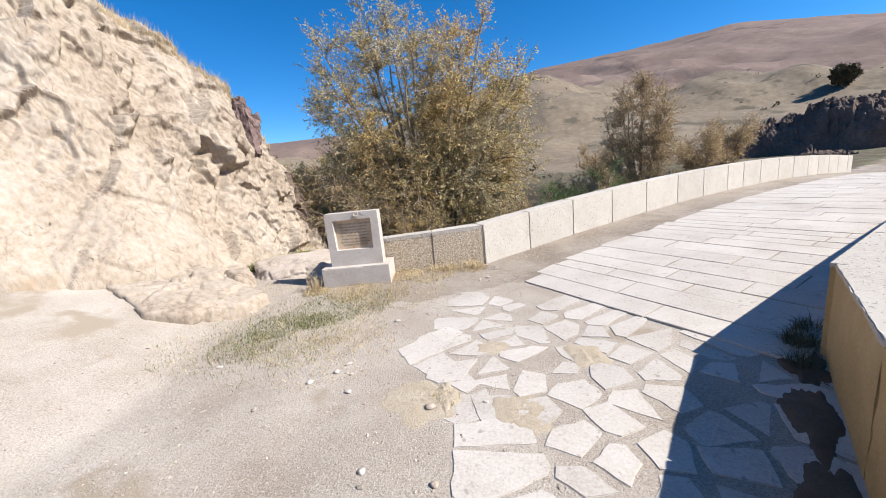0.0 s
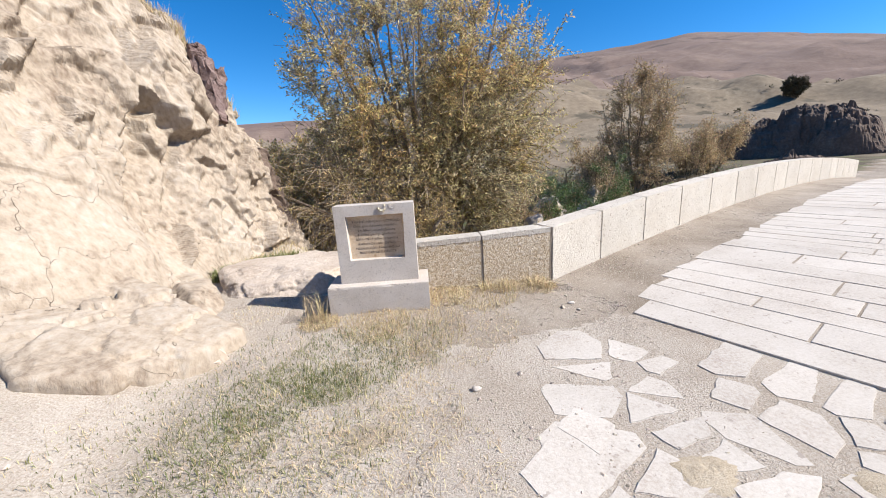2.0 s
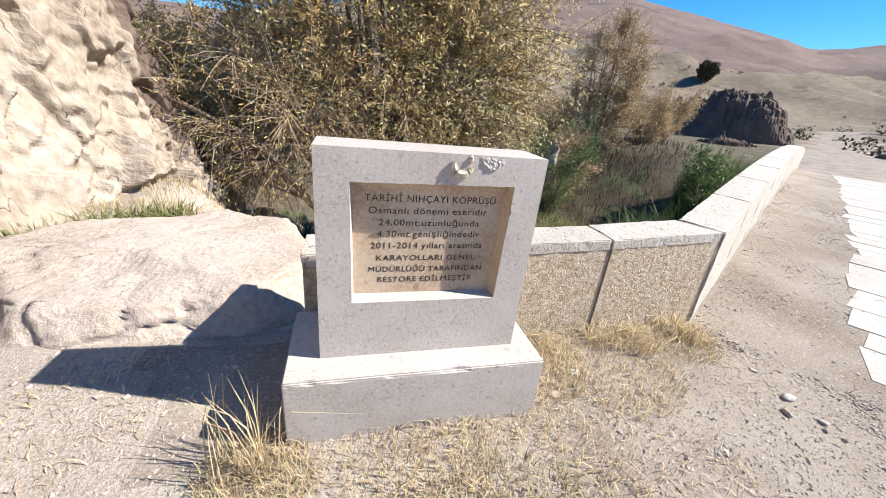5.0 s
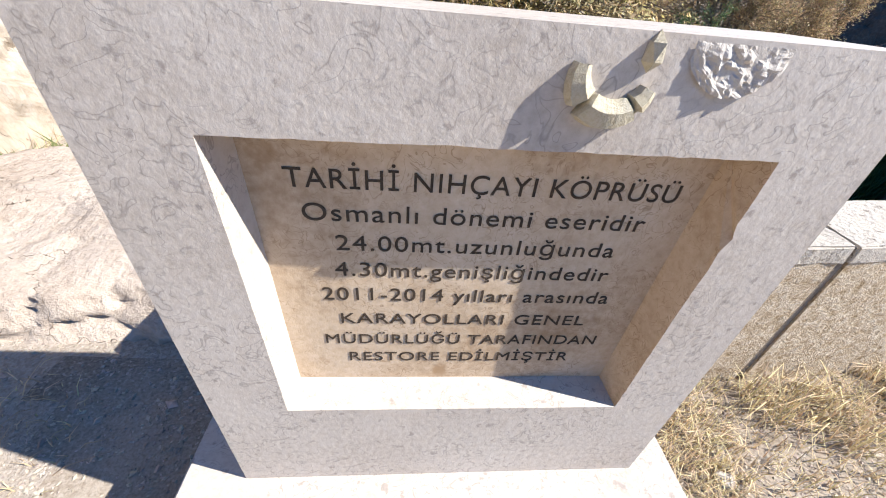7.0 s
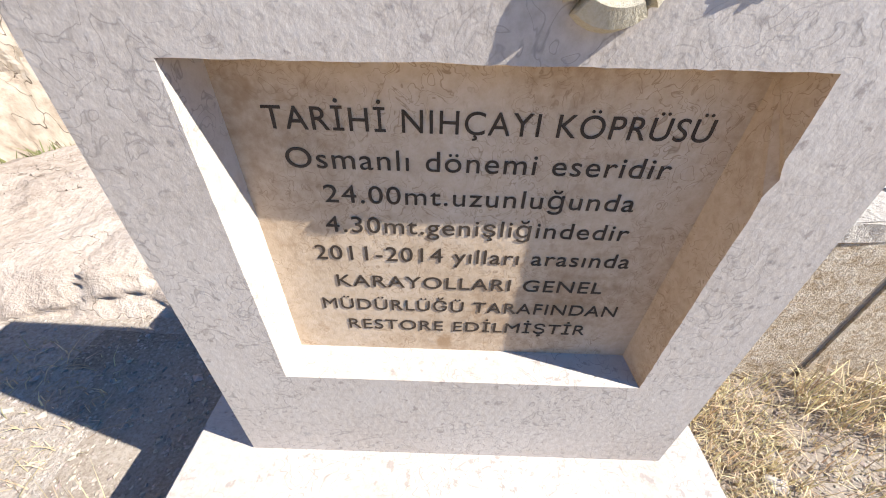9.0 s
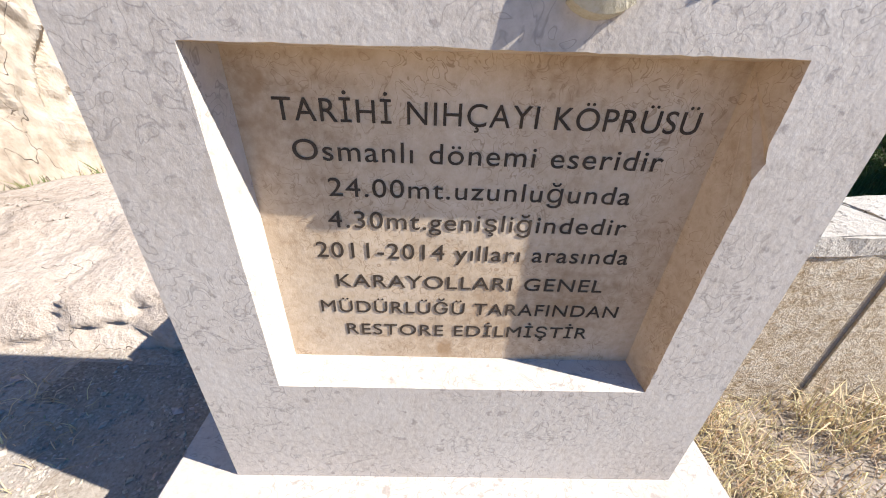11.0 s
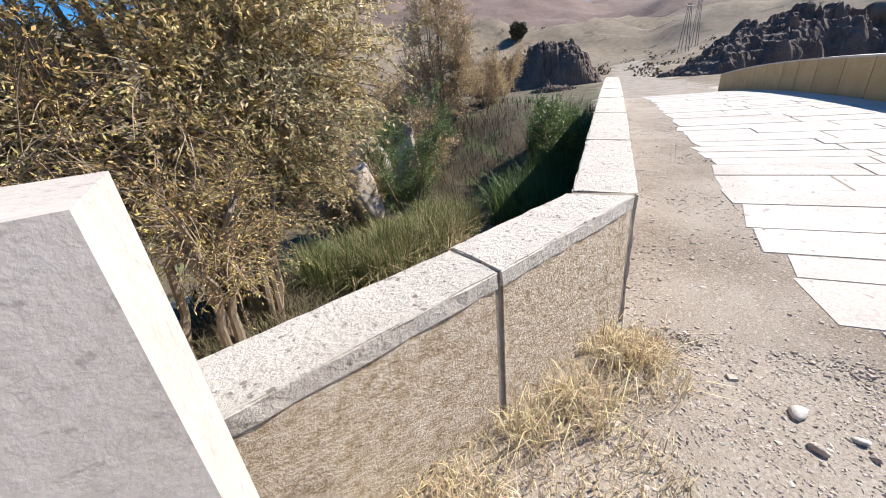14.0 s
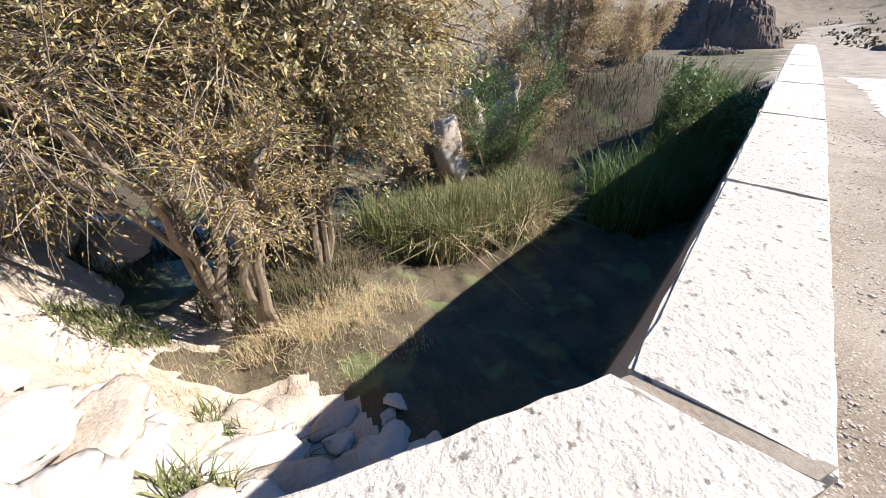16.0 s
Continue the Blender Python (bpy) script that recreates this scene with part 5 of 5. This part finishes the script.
# ---- far masts ----
def mast(at, height, seed):
    t = thing("power_pole", "thin grey lattice power pole beside the far track", "power pole", "far power poles", at)
    for k, (dx, dy) in enumerate(((-1, -1), (1, -1), (1, 1), (-1, 1))):
        vs, fs = [], []
        tube(vs, fs, [Vector((dx * 0.55, dy * 0.55, -0.5)), Vector((dx * 0.15, dy * 0.15, height))], [0.045, 0.03], 5)
        raw("leg", vs, fs, M_STEEL, t)
    vs, fs = [], []
    for i in range(8):
        f0, f1 = i / 8, (i + 1) / 8
        w0, w1 = 0.55 - 0.4 * f0, 0.55 - 0.4 * f1
        sgn = 1 if i % 2 else -1
        tube(vs, fs, [Vector((-sgn * w0, -w0, f0 * height)), Vector((sgn * w1, -w1, f1 * height))], [0.018, 0.018], 4)
        tube(vs, fs, [Vector((-w0, sgn * w0, f0 * height)), Vector((-w1, -sgn * w1, f1 * height))], [0.018, 0.018], 4)
    raw("brace", vs, fs, M_STEEL, t)
    vs, fs = [], []
    tube(vs, fs, [Vector((-1.1, 0, height * 0.94)), Vector((1.1, 0, height * 0.94))], [0.06, 0.06], 5)
    raw("crossarm", vs, fs, M_STEEL, t)


for px, py, hgt in ((78, 38, 8.0), (62, 32.5, 6.0)):
    mast((px, py, ground_z(px, py)), hgt, 1)

# ---- water ----
wv = [on_bridge(a, d, 0) for a in np.linspace(2.4, 14, 12) for d in np.linspace(-12, -0.6, 30)]
wv = [Vector((p.x, p.y, -3.22)) for p in wv]
tagged(raw("water", wv, grid_faces(12, 30), M_WATER), "dark shaded stream water under the bridge", "water", kind="structure")
bm = bmesh.new()
bmesh.ops.create_circle(bm, cap_ends=True, segments=40, radius=1)
for v in bm.verts:
    k = 1 + 0.15 * math.sin(3 * math.atan2(v.co.y, v.co.x))
    v.co = (-3.1 + v.co.x * 1.1 * k, 10.4 + v.co.y * 0.8 * k, ground_z(-3.0, 10.4) + 0.06)
tagged(part("water_pool", bm, M_WATER), "small green stagnant pool below the bank", "water", kind="structure")

# ---- road bed and paving ----
nb, nd = 120, 26
rs, rd = np.meshgrid(np.linspace(-0.25, BRIDGE_END + 0.4, nb), np.linspace(-W_IN - 0.02, 0.02, nd), indexing="ij")
px, py = C[0] + AX[0] * rs + LF[0] * rd, C[1] + AX[1] * rs + LF[1] * rd
pz = deck(rs) - 0.002 + 0.003 * fbm(px * 2.5, py * 2.5, seed=15) + 0.035 * sstep(-0.55, 0.0, rd) - 0.05 * sstep(0.0, -0.25, rs)
tagged(raw("road_bed", np.stack([px, py, pz], -1).reshape(-1, 3), grid_faces(nb, nd), M_GRIT, smooth=True), "dusty earth strip and bedding on the bridge deck", "road", kind="structure")
pavement = tagged(new("pavement"), "worn pale limestone slab paving of the bridge", "pavement", kind="structure")
rnd = random.Random(33)
s, k = -0.12, 0
while s < BRIDGE_END:
    e = s + rnd.choice((0.26, 0.34, 0.38, 0.42))
    d = -0.80 + rnd.uniform(-0.03, 0.03)
    if k == 0:
        d = -1.0
    while d > -W_IN + 0.12:
        f = max(d - rnd.uniform(0.7, 1.75), -W_IN + 0.02)
        if f < -W_IN + 0.35:
            f = -W_IN + 0.02
        a0, a1, j = s + 0.0045, e - 0.0045, 0.007
        jit = lambda: rnd.uniform(-j, j)
        pts = [on_bridge(a0 + jit(), f + 0.007), on_bridge(a1 + jit(), f + 0.007), on_bridge(a1 + jit(), d - 0.007 + (jit() * 8 if d > -1.2 else 0)), on_bridge(a0 + jit(), d - 0.007 + (jit() * 8 if d > -1.2 else 0))]
        lift = rnd.uniform(-0.001, 0.004)
        part("slab", prism(pts, [deck(q) - 0.05 for q in (a0, a1, a1, a0)], [deck(q) + 0.002 + lift for q in (a0, a1, a1, a0)], 0.004), M_SLAB, pavement)
        d = f
    s, k = e, k + 1


def clip(poly, p, n):
    """The part of poly on the side of p away from n."""
    out = []
    for i in range(len(poly)):
        a, b = poly[i], poly[(i + 1) % len(poly)]
        da, db = (a - p).dot(n), (b - p).dot(n)
        if da <= 0:
            out.append(a)
        if da * db < 0:
            out.append(a.lerp(b, da / (da - db)))
    return out


def inside(p, poly):
    odd = False
    for i in range(len(poly)):
        a, b = poly[i], poly[(i + 1) % len(poly)]
        if (a[1] > p[1]) != (b[1] > p[1]) and p[0] < (b[0] - a[0]) * (p[1] - a[1]) / (b[1] - a[1]) + a[0]:
            odd = not odd
    return odd


AREA = ((0.60, 4.20), (0.05, 3.98), (-0.22, 3.25), (-0.26, 2.92), (0.02, 2.36), (0.06, 1.75), (0.18, 1.35), (0.55, 0.75), (0.98, 0.62), (1.55, 1.45), (2.34, 2.40), (1.56, 2.70), (1.04, 3.40))
crazy = tagged(new("flagstone_paving"), "irregular broken pale flagstones set in dusty earth", "paving", kind="structure")


def flagstone(poly, rnd):
    """A flat stone with a broken outline, its top almost level with the earth."""
    edge = []
    for i, a in enumerate(poly):
        b = poly[(i + 1) % len(poly)]
        k = max(1, int((b - a).length / 0.06))
        across = Vector((-(b - a).y, (b - a).x)).normalized()
        for j in range(k):
            edge.append(a.lerp(b, j / k) + across * (rnd.gauss(0, 0.005) if j else 0))
    mid = sum(edge, Vector((0, 0))) / len(edge)
    rise = rnd.uniform(0.002, 0.007)
    part("flagstone", prism(edge, ground_z(mid.x, mid.y) - 0.05, [ground_z(v.x, v.y) + rise for v in edge], 0.004), M_SLAB, crazy)


rnd = random.Random(8)
seeds = []
tries = 0
while len(seeds) < 120 and tries < 12000:
    tries += 1
    p = Vector((rnd.uniform(-0.8, 2.4), rnd.uniform(0.6, 4.4)))
    if inside(p, AREA) and all((p - q).length > rnd.uniform(0.15, 0.38) for q in seeds):
        seeds.append(p)
for p in seeds:
    if rnd.random() < 0.05:
        continue
    poly = [p + Vector((math.cos(q), math.sin(q))) * 0.36 for q in np.linspace(0, 2 * math.pi, 8)[:-1]]
    for q in seeds:
        if q is not p and (q - p).length < 0.8:
            n = (q - p).normalized()
            poly = clip(poly, (p + q) / 2 - n * rnd.uniform(0.006, 0.044), (n + Vector((rnd.uniform(-0.30, 0.30), rnd.uniform(-0.30, 0.30)))).normalized())
    poly = [v for i, v in enumerate(poly) if (v - poly[i - 1]).length > 0.05]
    if len(poly) < 3 or sum(poly[i - 1].x * poly[i].y - poly[i].x * poly[i - 1].y for i in range(len(poly))) < 0.012:
        continue
    flagstone(poly, rnd)
for poly in (((-0.70, 2.97), (-0.56, 2.68), (-0.29, 2.91), (-0.47, 3.18)), ((-0.54, 2.66), (-0.10, 2.23), (0.0, 2.34), (-0.28, 2.86)), ((-0.08, 2.20), (0.0, 1.74), (0.10, 1.80), (0.03, 2.28)), ((-0.42, 3.24), (-0.28, 3.02), (-0.10, 3.22), (-0.26, 3.40))):
    flagstone([Vector(v) for v in poly], rnd)


def sand_patch(x, y, rx, ry, high, seed):
    """A thin spill of sand, uneven at its rim."""
    a, r = np.meshgrid(np.linspace(0, 2 * np.pi, 61), np.linspace(0, 1, 22), indexing="ij")
    lump = 1 + 0.30 * fbm(np.cos(a) * 1.6 + seed, np.sin(a) * 1.6, seed=seed)
    px, py = x + rx * r * lump * np.cos(a), y + ry * r * lump * np.sin(a)
    pz = land(px, py) - 0.006 + (0.012 + high * (1 - r ** 2)) * (1 - r ** 6) + 0.005 * fbm(px * 30, py * 30, seed=seed + 1) * (1 - r)
    ob = raw("sand", np.stack([px, py, pz], -1).reshape(-1, 3), [f[::-1] for f in grid_faces(61, 22)], M_SAND, smooth=True)
    tagged(ob, "thin spill of yellowish sand over the flagstones", "sand", kind="stuff")


sand_patch(0.15, 2.88, 0.19, 0.11, 0.004, 3)
sand_patch(0.84, 2.58, 0.17, 0.22, 0.005, 4)
sand_patch(0.22, 2.00, 0.22, 0.24, 0.003, 5)
sand_patch(-0.42, 2.22, 0.32, 0.26, 0.004, 6)
sand_patch(-0.24, 2.20, 0.10, 0.19, 0.014, 7)


def earth_patch(x, y, rx, ry, seed):
    """A thin drift of dark earth against the wall foot."""
    a, r = np.meshgrid(np.linspace(0, 2 * np.pi, 61), np.linspace(0, 1, 14), indexing="ij")
    lump = 1 + 0.35 * fbm(np.cos(a) * 1.8 + seed, np.sin(a) * 1.8, seed=seed)
    qx, qy = rx * r * lump * np.cos(a), ry * r * lump * np.sin(a)
    px, py = x + qx * 0.61 - qy * 0.79, y + qx * 0.79 + qy * 0.61
    pz = land(px, py) + 0.020 * (1 - r ** 4) - 0.004 + 0.004 * fbm(px * 25, py * 25, seed=seed + 1) * (1 - r)
    tagged(raw("earth", np.stack([px, py, pz], -1).reshape(-1, 3), [f[::-1] for f in grid_faces(61, 14)], M_EARTH, smooth=True), "dark brown earth gathered at the wall foot", "earth", kind="stuff")


earth_patch(2.12, 2.22, 0.26, 0.13, 31)
earth_patch(1.78, 1.78, 0.36, 0.12, 32)
earth_patch(1.38, 1.24, 0.34, 0.13, 33)
